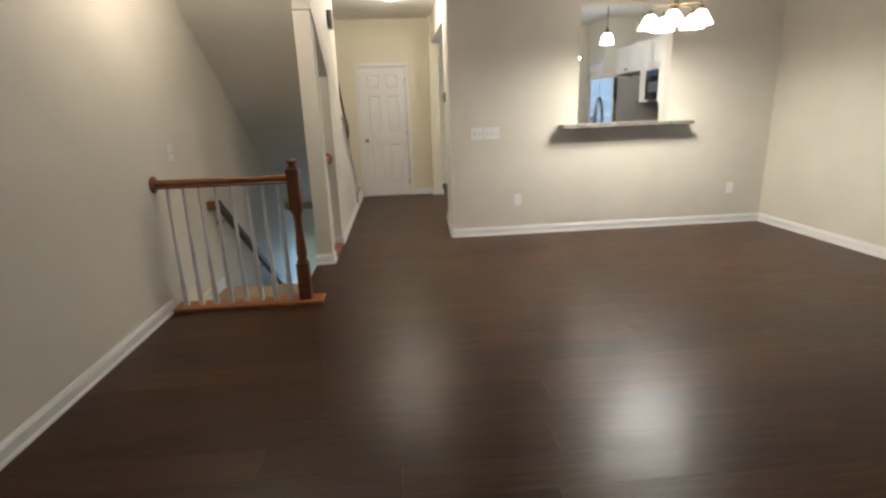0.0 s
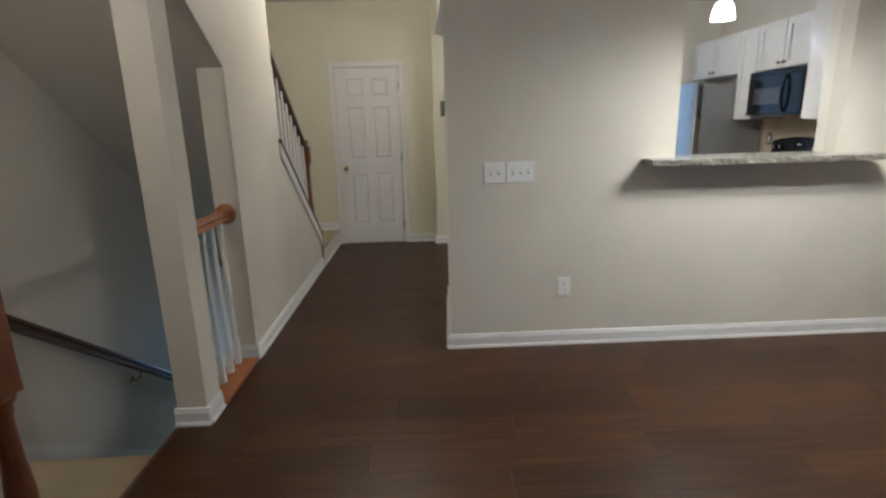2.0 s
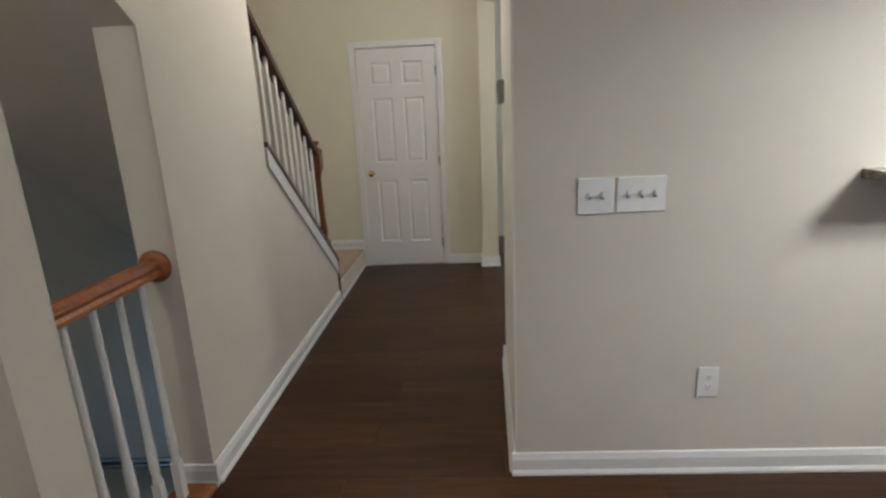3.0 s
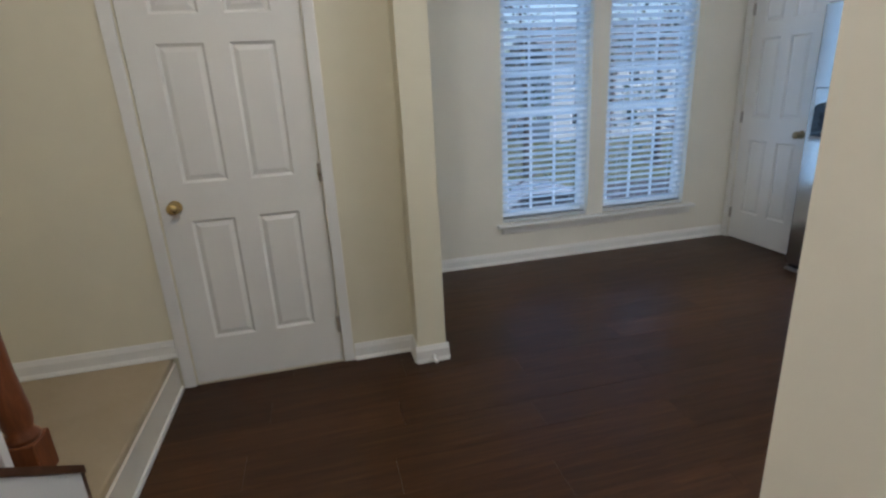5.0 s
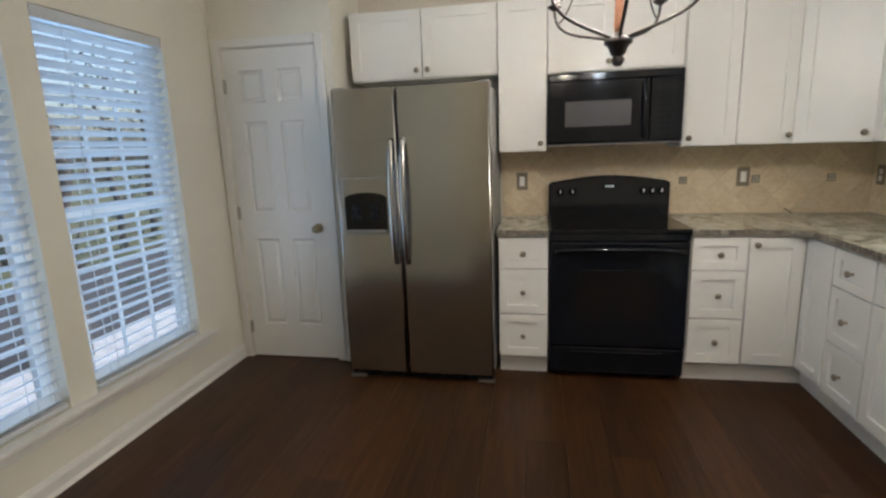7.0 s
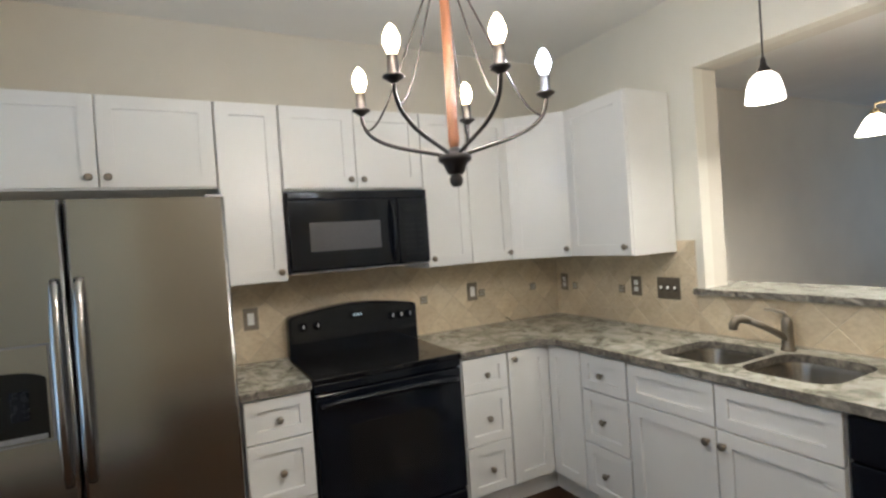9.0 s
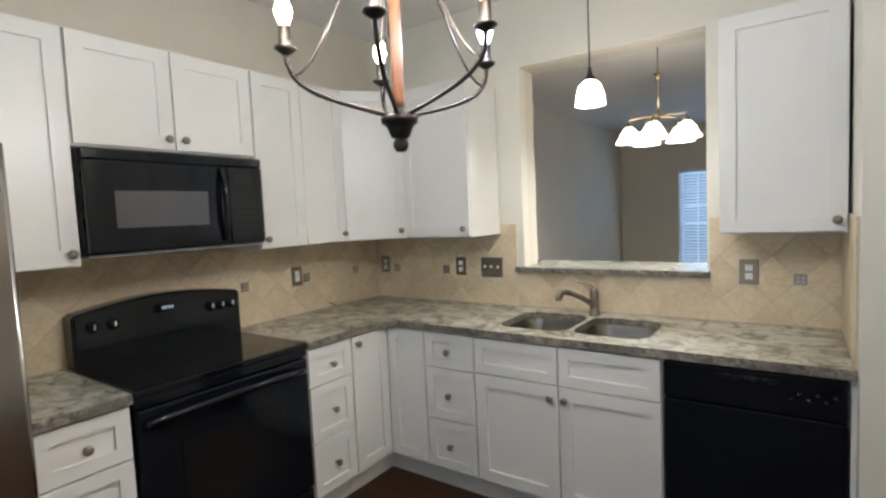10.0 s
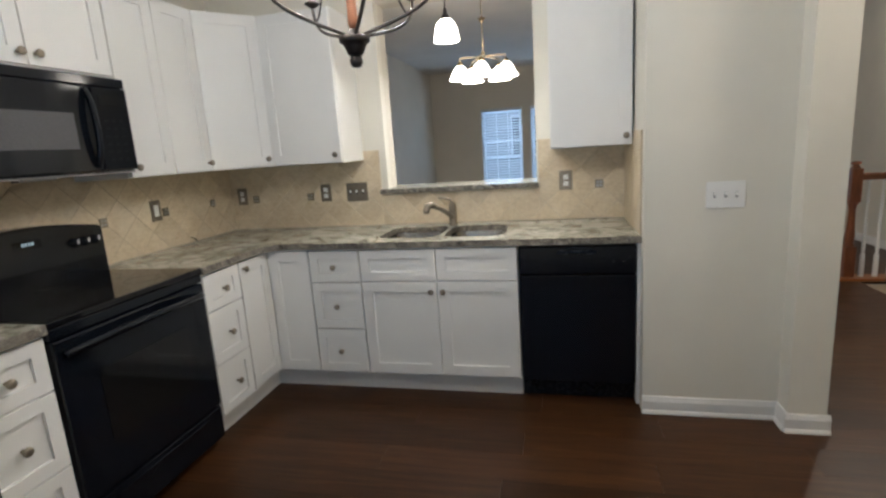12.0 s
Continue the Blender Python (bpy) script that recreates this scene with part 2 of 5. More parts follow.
def tube(bm, pts, r, seg=8):
    """A round bar along points; r is one radius or one for each point."""
    pts = [Vector(p) for p in pts]
    rs = r if isinstance(r, (list, tuple)) else [r] * len(pts)
    rings, up = [], Vector((0.13, 0.27, 0.95)).normalized()
    for i, p in enumerate(pts):
        d = (pts[min(i + 1, len(pts) - 1)] - pts[max(i - 1, 0)]).normalized()
        u = up - d * up.dot(d)
        if u.length < 1e-3:
            u = Vector((1, 0, 0)) - d * d.x
        u.normalize()
        w = d.cross(u)
        rings.append([bm.verts.new(p + (u * math.cos(2 * math.pi * j / seg) + w * math.sin(2 * math.pi * j / seg)) * rs[i]) for j in range(seg)])
    for p, q in zip(rings, rings[1:]):
        for i in range(seg):
            j = (i + 1) % seg
            f = bm.faces.new((p[i], p[j], q[j], q[i]))
            f.smooth = True
    bm.faces.new(list(reversed(rings[0])))
    bm.faces.new(rings[-1])
    bmesh.ops.recalc_face_normals(bm, faces=bm.faces)
    return bm


def bez(a, b, c, d, n=14):
    a, b, c, d = map(Vector, (a, b, c, d))
    return [a * (1 - t) ** 3 + b * 3 * t * (1 - t) ** 2 + c * 3 * t * t * (1 - t) + d * t ** 3 for t in (i / n for i in range(n + 1))]


def prism(bm, outline, z0, z1, m=None):
    """A polygon (x, y pairs) drawn up from z0 to z1, placed by m."""
    m = m if m else Matrix()
    lo = [bm.verts.new(m @ Vector((x, y, z0))) for x, y in outline]
    hi = [bm.verts.new(m @ Vector((x, y, z1))) for x, y in outline]
    n = len(lo)
    bm.faces.new(list(reversed(lo)))
    bm.faces.new(hi)
    for i in range(n):
        j = (i + 1) % n
        bm.faces.new((lo[i], lo[j], hi[j], hi[i]))
    bmesh.ops.recalc_face_normals(bm, faces=bm.faces)
    return bm


def rounded(cx, cy, w, h, r, n=6):
    out = []
    for sx, sy, a0 in ((1, 1, 0), (-1, 1, 90), (-1, -1, 180), (1, -1, 270)):
        for i in range(n + 1):
            a = radians(a0 + 90 * i / n)
            out.append((cx + sx * (w / 2 - r) + r * math.cos(a), cy + sy * (h / 2 - r) + r * math.sin(a)))
    return out


def mesh_of(name, bm, *materials):
    d = bpy.data.meshes.new(name)
    bm.normal_update()
    bm.to_mesh(d)
    bm.free()
    for mm in materials:
        d.materials.append(mm)
    return d


def part(name, bm, material, parent, label=""):
    """One mesh under a thing or under a part."""
    ob = new(name, mesh_of(name, bm, material))
    ob.parent = parent
    if label:
        ob["label"] = label
    return ob


def thing(name, label, category, x=0, y=0, z=0, rz=0, group="", kind=""):
    """An Empty at a thing's base, to hold its parts."""
    ob = new(name)
    ob.empty_display_size = 0.05
    ob.matrix_basis = pose(x, y, z, 0, 0, rz)
    return tagged(ob, label, category, group, kind)


def single(name, bm, material, label, category, group="", kind="", at=None):
    ob = new(name, mesh_of(name, bm, material))
    if at:
        ob.matrix_basis = at
    return tagged(ob, label, category, group, kind)


def structure(name, bm, material, label=""):
    return tagged(new(name, mesh_of(name, bm, material)), label, name.split("_")[0], "", "structure")


def lamp(x, y, z, watts, colour, size, name="lamp_light"):
    d = bpy.data.lights.new(name, "POINT")
    d.energy, d.color, d.shadow_soft_size = watts, colour, size
    o = new(name, d)
    o.location = (x, y, z)
    return o


# ---- setting ----
H = 2.745
WEST, EAST, NORTH, SOUTH = -2.22, 3.575, 4.24, -6.2
BACK = 0.152                     # kitchen face of the partition
FRONT = -0.035                   # its living-room face
STAIR_X = -1.162                 # hall face of the stair wall


def holed(x0, x1, z0, z1, holes):
    """Rectangles that fill x0..x1, z0..z1 but for the holes (x0, x1, z0, z1)."""
    xs = sorted({x0, x1, *[h[0] for h in holes], *[h[1] for h in holes]})
    out = []
    for a, b in zip(xs, xs[1:]):
        cuts = sorted((h[2], h[3]) for h in holes if h[0] <= a and h[1] >= b)
        z = z0
        for c, d in cuts:
            if c > z:
                out.append((a, b, z, c))
            z = d
        if z < z1:
            out.append((a, b, z, z1))
    return out


def wall_x(name, y0, y1, x0, x1, z0, z1, material, holes=()):
    bm = bmesh.new()
    for a, b, c, d in holed(x0, x1, z0, z1, holes):
        box(bm, a, b, y0, y1, c, d)
    return structure(name, bm, material)


def wall_y(name, x0, x1, y0, y1, z0, z1, material, holes=()):
    bm = bmesh.new()
    for a, b, c, d in holed(y0, y1, z0, z1, holes):
        box(bm, x0, x1, a, b, c, d)
    return structure(name, bm, material)


WINDOWS = ((1.0, 1.73), (1.87, 2.63))
WIN_Z = (0.325, 2.05)
wall_y("wall_west", WEST - 0.12, WEST, SOUTH, 3.2, -2.6, H, PAINT_LIVING)
wall_y("wall_east", EAST, EAST + 0.12, SOUTH, NORTH + 0.12, 0, H, PAINT_LIVING)
wall_x("wall_south", SOUTH - 0.14, SOUTH, WEST - 0.12, EAST + 0.12, 0, H, PAINT_LIVING, [(a + 0.03, b + 0.03, *WIN_Z) for a, b in WINDOWS])
wall_x("wall_north", NORTH, NORTH + 0.14, 0.186, EAST, 0, H, PAINT_KITCHEN, [(a, b, *WIN_Z) for a, b in WINDOWS])
PASS = (1.397, 2.38, 1.128, 2.332)
wall_x("wall_partition", FRONT, 0.075, 0.0465, EAST, 0, H, PAINT_LIVING, [PASS])
wall_x("wall_kitchen_back", 0.075, BACK, 0.0465, EAST, 0, H, PAINT_KITCHEN, [PASS])
structure("wall_block", prism(bmesh.new(), [(0.038, FRONT), (0.0465, FRONT), (0.0465, BACK), (0.868, BACK), (0.868, 0.842), (0.245, 0.842), (0.245, 0.955), (0.084, 0.955)], 0, H), PAINT_KITCHEN)
structure("wall_header", boxes((0.084, 0.224, 0.955, 2.935, 2.36, H)), PAINT_KITCHEN)
structure("wall_wing", boxes((0.037, 0.186, 2.935, NORTH + 0.14, 0, H)), PAINT_HALL)
DOOR_HALL = (-1.08, -0.347, 0, 2.045)
wall_x("wall_hall_end", 3.085, 3.2, WEST, 0.037, -2.6, H, PAINT_HALL, [DOOR_HALL])
PANTRY_DOOR = (3.533, 4.167, 0, 2.055)
wall_y("wall_pantry", 3.065, 3.165, 3.42, NORTH, 0, H, PAINT_KITCHEN, [PANTRY_DOOR])
structure("wall_pantry_side", boxes((3.165, EAST, 3.42, 3.52, 0, H)), PAINT_KITCHEN)
structure("wall_pantry_back", boxes((3.4, 3.42, 3.52, NORTH, 0, H)), PAINT_KITCHEN)
structure("wall_closet_back", boxes((-1.2, -0.2, 3.5, 3.55, 0, H)), PAINT_KITCHEN)

# the stair wall: full height, then a sloping knee wall
KNEE_0, KNEE_1 = 0.87, 2.065
bm = bmesh.new()
to_yz = Matrix(((0, 0, 1, 0), (1, 0, 0, 0), (0, 1, 0, 0), (0, 0, 0, 1)))
prism(bm, [(-0.075, 0.0), (KNEE_1, 0.0), (KNEE_1, 0.335), (KNEE_0, 1.285), (KNEE_0, H), (-0.075, H)], STAIR_X - 0.145, STAIR_X, to_yz)
structure("wall_stair", bm, PAINT_LIVING)
bm = bmesh.new()
prism(bm, [(-0.075, 1.715), (-0.075, H), (-0.8, H), (-0.8, 2.2), (-0.62, 2.085)], STAIR_X - 0.145, STAIR_X, to_yz)
structure("wall_stair_header", bm, PAINT_LIVING)
structure("wall_column", boxes((-1.315, -1.175, -0.785, -0.625, 0, H)), PAINT_LIVING)
bm = bmesh.new()
prism(bm, [(2.15, 0.08), (2.15, 0.14), (-1.37, H - 0.001), (-1.47, H - 0.001)], WEST + 0.0005, STAIR_X - 0.1455, to_yz)
structure("ceiling_stair_soffit", bm, PAINT_LIVING)
structure("ceiling", boxes((WEST - 0.12, EAST + 0.12, SOUTH - 0.14, NORTH + 0.14, H, H + 0.12)), PAINT_CEILING)
structure("wall_stairwell_east", boxes((STAIR_X - 0.145, STAIR_X - 0.01, -1.66, 3.08, -2.6, -0.02)), PAINT_LIVING)
structure("wall_stairwell_south", boxes((WEST, STAIR_X - 0.01, -1.78, -1.66, -2.6, -0.03)), PAINT_LIVING)
structure("floor_lower", boxes((WEST - 0.1, 0, -1.8, 3.2, -2.62, -2.6)), CARPET)
structure("floor_base", boxes((STAIR_X - 0.01, EAST, SOUTH, NORTH, -0.2, -0.011), (STAIR_X - 0.145, STAIR_X - 0.01, -1.67, -0.1, -0.02, -0.011), (WEST, STAIR_X - 0.01, SOUTH, -1.67, -0.2, -0.011), (-1.2, 0.04, 3.08, 3.55, -0.2, -0.011)), JOINT)


# ---- baseboards ----
def skirting(x0, y0, x1, y1, h=0.092, name="baseboard"):
    """A moulded board along a wall; the room lies to the left of the way from start to end."""
    d = Vector((x1 - x0, y1 - y0, 0))
    ang = math.atan2(d.y, d.x)
    prof = [(0, 0), (0.022, 0), (0.022, 0.008), (0.017, 0.018), (0.014, 0.022), (0.014, h - 0.026), (0.009, h - 0.012), (0.007, h - 0.004), (0.003, h), (0, h)]
    bm = bmesh.new()
    n = Matrix(((0, 0, 1, 0), (1, 0, 0, 0), (0, 1, 0, 0), (0, 0, 0, 1)))
    prism(bm, prof, 0, d.length, n)
    ob = structure(name, bm, TRIM)
    ob.matrix_basis = pose(x0, y0, 0, 0, 0, math.degrees(ang))
    return ob


skirting(WEST, -1.79, WEST, SOUTH)  # runs south, room to its left
skirting(EAST, SOUTH, EAST, FRONT)
skirting(EAST, FRONT, 0.024, FRONT)
skirting(0.038, FRONT, 0.084, 0.955)
skirting(0.07, 0.955, 0.26, 0.955)
skirting(0.245, 0.955, 0.245, 0.842)
skirting(0.245, 0.842, 0.868, 0.842)
skirting(WEST, SOUTH, EAST, SOUTH)
skirting(0.037, 3.085, -0.285, 3.085)
skirting(0.037, 2.935, 0.037, 3.085)
skirting(0.2, 2.935, 0.023, 2.935)
skirting(0.186, NORTH, 0.186, 2.935)
skirting(3.065, NORTH, 0.186, NORTH)
skirting(3.065, 3.42, 3.065, 3.472)
skirting(STAIR_X, KNEE_1 - 0.002, STAIR_X, -0.075)
skirting(STAIR_X + 0.014, -0.075, STAIR_X - 0.145, -0.075)
skirting(-1.175, -0.625, -1.175, -0.785)
skirting(-1.161, -0.785, -1.329, -0.785)
skirting(-1.315, -0.785, -1.315, -0.625)


# ---- doors ----
def six_panel(bm, w, h, th=0.035):
    """A six-panel slab, front at y = 0 facing -y, x 0..w."""
    st, mid = 0.118 * w / 0.72, 0.1 * w / 0.72
    xs = [0, st, w / 2 - mid / 2, w / 2 + mid / 2, w - st, w]
    zs = [0, 0.235, 0.835, 1.01, 1.6, 1.715, 1.915, h]
    rows = [[bm.verts.new((x, 0, z)) for x in xs] for z in zs]
    fields = []
    for i in range(len(zs) - 1):
        for j in range(len(xs) - 1):
            f = bm.faces.new((rows[i][j], rows[i][j + 1], rows[i + 1][j + 1], rows[i + 1][j]))
            if i in (1, 3, 5) and j in (1, 3):
                fields.append(f)
    edge = [e for e in bm.edges if e.is_boundary]
    r = bmesh.ops.extrude_edge_only(bm, edges=edge)
    for vv in r["geom"]:
        if isinstance(vv, bmesh.types.BMVert):
            vv.co.y = th
    bmesh.ops.holes_fill(bm, edges=[e for e in bm.edges if e.is_boundary], sides=0)
    bmesh.ops.recalc_face_normals(bm, faces=bm.faces)
    bmesh.ops.inset_individual(bm, faces=fields, thickness=0.015, depth=-0.013)
    bmesh.ops.inset_individual(bm, faces=fields, thickness=0.006, depth=0.0)
    bmesh.ops.inset_individual(bm, faces=fields, thickness=0.028, depth=0.009)
    return bm


def casing(bm, w, h, cw=0.06, left=True, right=True):
    """Moulded trim round an opening of width w, its face towards -y."""
    for x0, x1, on in ((-cw, -0.004, left), (w + 0.004, w + cw, right)):
        if on:
            box(bm, x0, x1, -0.016, 0, 0, h + cw, 0.004)
    box(bm, -0.004, w + 0.004, -0.0155, 0, h + 0.004, h + cw, 0.004)
    return bm


def knob_profile(r=0.027):
    return [(0.031, 0), (0.031, 0.006), (0.012, 0.012), (0.011, 0.03), (r * 0.8, 0.036), (r, 0.047), (r * 0.95, 0.058), (r * 0.6, 0.066), (0.002, 0.068)]


def door_leaf(name, label, x, y, rz, w, h, knob_left, metal, left=True, right=True):
    d = thing(name, label, "door", x, y, 0, rz, kind="structure")
    leaf = part("door_leaf", six_panel(bmesh.new(), w - 0.008, h - 0.012), TRIM, d)
    leaf.location = (0.004, 0.004, 0.008)
    part("door_casing", casing(bmesh.new(), w, h, 0.058, left, right), TRIM, d)
    part("door_stop", boxes((0, 0.012, 0.04, 0.06, 0, h), (w - 0.012, w, 0.04, 0.06, 0, h), (0.012, w - 0.012, 0.04, 0.06, h - 0.012, h)), TRIM, d)
    kx = 0.07 if knob_left else w - 0.07
    kb = lathe(bmesh.new(), knob_profile(), 20, (kx, 0.004, 0.915), Matrix.Rotation(radians(90), 4, "X"))
    part("door_knob", kb, metal, d, "round metal door knob")
    hx = w - 0.002 if knob_left else 0.002
    for z in (0.22, 1.02, 1.83):
        hb = lathe(bmesh.new(), [(0.006, -0.045), (0.0075, -0.04), (0.0075, 0.04), (0.006, 0.045)], 10, (hx, -0.004, z))
        part("hinge", box(hb, hx - 0.012, hx + 0.012, 0.0, 0.0035, z - 0.042, z + 0.042), NICKEL, d)
    return d


door_leaf("door_1", "closed white six-panel closet door at the hall's end", DOOR_HALL[0], 3.085, 0, DOOR_HALL[1] - DOOR_HALL[0], 2.045, True, BRASS)
door_leaf("door_2", "closed white six-panel pantry door beside the refrigerator", 3.065, PANTRY_DOOR[1], -90, PANTRY_DOOR[1] - PANTRY_DOOR[0], 2.055, False, AGED_BRASS)


# ---- windows with blinds ----
def window(name, x, y, rz, w):
    z0, z1 = WIN_Z
    d = thing(name, "white double-hung window with grilles and blinds", "window", x, y, 0, rz, kind="structure")
    # local: opening x 0..w, room side -y, glass beyond
    bm = boxes((0, 0.03, 0.05, 0.13, z0, z1), (w - 0.03, w, 0.05, 0.13, z0, z1), (0.03, w - 0.03, 0.05, 0.13, z1 - 0.03, z1), (0.03, w - 0.03, 0.05, 0.13, z0, z0 + 0.03))
    part("window_frame", bm, WINDOW_WHITE, d)
    mid = 1.165
    for nm, lo, hi, yy in (("lower_sash", z0 + 0.03, mid + 0.02, 0.062), ("upper_sash", mid - 0.02, z1 - 0.03, 0.096)):
        a, b = 0.03, w - 0.03
        sash = part(nm, boxes((a, a + 0.038, yy, yy + 0.03, lo, hi), (b - 0.038, b, yy, yy + 0.03, lo, hi), (a + 0.038, b - 0.038, yy, yy + 0.03, lo, lo + 0.045), (a + 0.038, b - 0.038, yy, yy + 0.03, hi - 0.04, hi)), WINDOW_WHITE, d)
        gw, gh = (b - a - 0.076), hi - lo - 0.085
        bm = bmesh.new()
        for i in (1, 2):
            xx = a + 0.038 + gw * i / 3
            box(bm, xx - 0.009, xx + 0.009, yy + 0.006, yy + 0.016, lo + 0.045, hi - 0.04)
            zz = lo + 0.045 + gh * i / 3
            box(bm, a + 0.038, b - 0.038, yy + 0.0075, yy + 0.0145, zz - 0.009, zz + 0.009)
        part("grille", bm, WINDOW_WHITE, sash)
        pane = part("pane", boxes((a + 0.036, b - 0.036, yy + 0.018, yy + 0.022, lo + 0.043, hi - 0.038)), GLASS, sash)
        pane.visible_shadow = False
    ad = bpy.data.lights.new("window_daylight", "AREA")
    ad.shape, ad.size, ad.size_y, ad.energy, ad.color = "RECTANGLE", w - 0.08, z1 - z0 - 0.1, (WINDOW_W if y > 0 else BACK_WINDOW_W), DAY
    al = new("window_daylight", ad)
    al.matrix_basis = pose(x, y, 0, 0, 0, rz) @ pose(w / 2, 0.057, (z0 + z1) / 2, -90, 0, 0)
    bl = thing("window_blind", "white two-inch slatted blind, lowered with slats open", "blind", x, y, 0, rz, "window blinds")
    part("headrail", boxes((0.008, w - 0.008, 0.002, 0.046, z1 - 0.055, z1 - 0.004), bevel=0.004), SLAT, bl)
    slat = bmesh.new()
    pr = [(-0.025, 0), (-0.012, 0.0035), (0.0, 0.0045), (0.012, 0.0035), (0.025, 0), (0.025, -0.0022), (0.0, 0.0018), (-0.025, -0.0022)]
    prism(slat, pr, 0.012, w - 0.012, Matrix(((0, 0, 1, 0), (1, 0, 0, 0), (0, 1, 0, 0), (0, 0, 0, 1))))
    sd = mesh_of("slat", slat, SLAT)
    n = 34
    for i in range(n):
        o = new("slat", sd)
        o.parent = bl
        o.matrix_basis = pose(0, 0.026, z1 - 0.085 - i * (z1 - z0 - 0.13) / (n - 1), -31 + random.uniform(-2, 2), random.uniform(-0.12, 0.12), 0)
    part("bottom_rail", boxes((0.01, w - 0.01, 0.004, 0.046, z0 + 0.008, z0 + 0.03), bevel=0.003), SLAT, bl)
    for xx in (0.14, w - 0.14):
        part("ladder_cord", boxes((xx - 0.0015, xx + 0.0015, -0.0005, 0.001, z0 + 0.03, z1 - 0.055), (xx - 0.0015, xx + 0.0015, 0.05, 0.0515, z0 + 0.03, z1 - 0.055)), SLAT, bl)
    return d


for i, (a, b) in enumerate(WINDOWS):
    window("window_%d" % (i + 1), a, NORTH, 0, b - a)
    window("window_%d" % (i + 3), b + 0.03, SOUTH, 180, b - a)
structure("window_sill", boxes((0.95, 2.72, NORTH - 0.06, NORTH - 0.0005, 0.3, 0.325), (0.99, 2.7, NORTH - 0.016, NORTH - 0.0005, 0.245, 0.3), bevel=0.004), TRIM)
structure("window_sill_south", boxes((1.0, 2.76, SOUTH + 0.0005, SOUTH + 0.045, 0.3, 0.325), (1.02, 2.73, SOUTH + 0.0005, SOUTH + 0.016, 0.245, 0.3), bevel=0.004), TRIM)


# ---- stairs and railings ----
RISE, RUN = 0.187, 0.252
st = thing("stair_down", "beige carpeted stairs going down from a landing", "stairs", -1.7, -1.2, -0.4, kind="structure")
st.matrix_basis = Matrix()
part("landing", boxes((WEST, STAIR_X - 0.146, -1.66, -0.73, -0.39, -0.19), bevel=0.012), CARPET, st)
for i in range(10):
    y = -0.73 + i * RUN
    part("step", boxes((WEST, STAIR_X - 0.146, y, y + RUN + 0.02, -2.55, -0.19 - RISE * (i + 1)), bevel=0.012), CARPET, st)
bm = bmesh.new()
prism(bm, [(-1.66, -0.19), (-0.78, -0.19), (1.7, -0.19 - 2.48 * RISE / RUN), (1.7, -0.05 - 2.48 * RISE / RUN), (-0.74, -0.08), (-1.66, -0.08)], WEST, WEST + 0.014, to_yz)
part("skirt_board", bm, TRIM, st)
su = thing("stair_up", "beige carpeted stairs going up from a low landing", "stairs", kind="structure")
part("landing", boxes((WEST, STAIR_X + 0.0, KNEE_1 + 0.019, 3.083, 0.02, 0.178), bevel=0.01), CARPET, su)
part("landing_riser", boxes((STAIR_X + 0.001, STAIR_X + 0.012, KNEE_1 + 0.019, 3.068, -0.01, 0.15)), PAINT_LIVING, su)
part("shoe_trim", boxes((STAIR_X + 0.0125, STAIR_X + 0.024, KNEE_1 + 0.019, 3.068, -0.005, 0.022), bevel=0.003), TRIM, su)
for i in range(11):
    y, z = KNEE_1 + 0.018 - i * RUN, 0.178 + RISE * (i + 1)
    part("step", boxes((WEST, STAIR_X - 0.146, y - RUN, y, z - 0.035, z), (WEST, STAIR_X - 0.146, y - 0.02, y - 0.001, z - RISE + 0.002, z - 0.036)), CARPET, su)
skirting(-1.08 - 0.06, 3.085, WEST, 3.085, 0.09, "trim_landing").location.z = 0.178

structure("trim_floor_edge", boxes((STAIR_X - 0.166, STAIR_X - 0.1455, -1.66, -0.79, -0.045, 0.001), bevel=0.006), DARK_OAK)


def baluster_mesh(h, block):
    """A white turned baluster with square ends."""
    bm = bmesh.new()
    s = 0.016
    box(bm, -s, s, -s, s, 0, block, 0.002, 1)
    lathe(bm, [(0.014, block), (0.016, block + 0.012), (0.011, block + 0.025), (0.016, block + 0.05), (0.0165, block + 0.09), (0.013, block + 0.2), (0.0105, h - 0.12), (0.0095, h)], 12)
    return bm


def newel(name, x, y, z, h, material, label, base=0.28, top=0.3):
    t = thing(name, label, "newel post", x, y, z)
    s = 0.044
    bm = boxes((-s, s, -s, s, 0, base), bevel=0.005)
    part("base_block", bm, material, t)
    mid0, mid1 = base, h - top - 0.06
    bm = lathe(bmesh.new(), [(0.042, mid0), (0.043, mid0 + 0.012), (0.03, mid0 + 0.03), (0.036, mid0 + 0.05), (0.038, mid0 + 0.09), (0.03, mid0 + 0.2), (0.026, mid1 - 0.06), (0.031, mid1 - 0.045), (0.03, mid1 - 0.03), (0.041, mid1 - 0.012), (0.041, mid1)], 20)
    part("turned_shaft", bm, material, t)
    part("top_block", boxes((-s, s, -s, s, mid1, h - 0.06), bevel=0.007), material, t)
    bm = lathe(bmesh.new(), [(0.034, h - 0.06), (0.036, h - 0.052), (0.024, h - 0.042), (0.022, h - 0.034), (0.036, h - 0.024), (0.04, h - 0.014), (0.034, h - 0.005), (0.014, h), (0.002, h + 0.001)], 20)
    part("cap", bm, material, t)
    return t


RAIL = [(-0.03, 0), (-0.03, 0.012), (-0.022, 0.022), (-0.029, 0.036), (-0.024, 0.052), (-0.01, 0.06), (0.01, 0.06), (0.024, 0.052), (0.029, 0.036), (0.022, 0.022), (0.03, 0.012), (0.03, 0)]


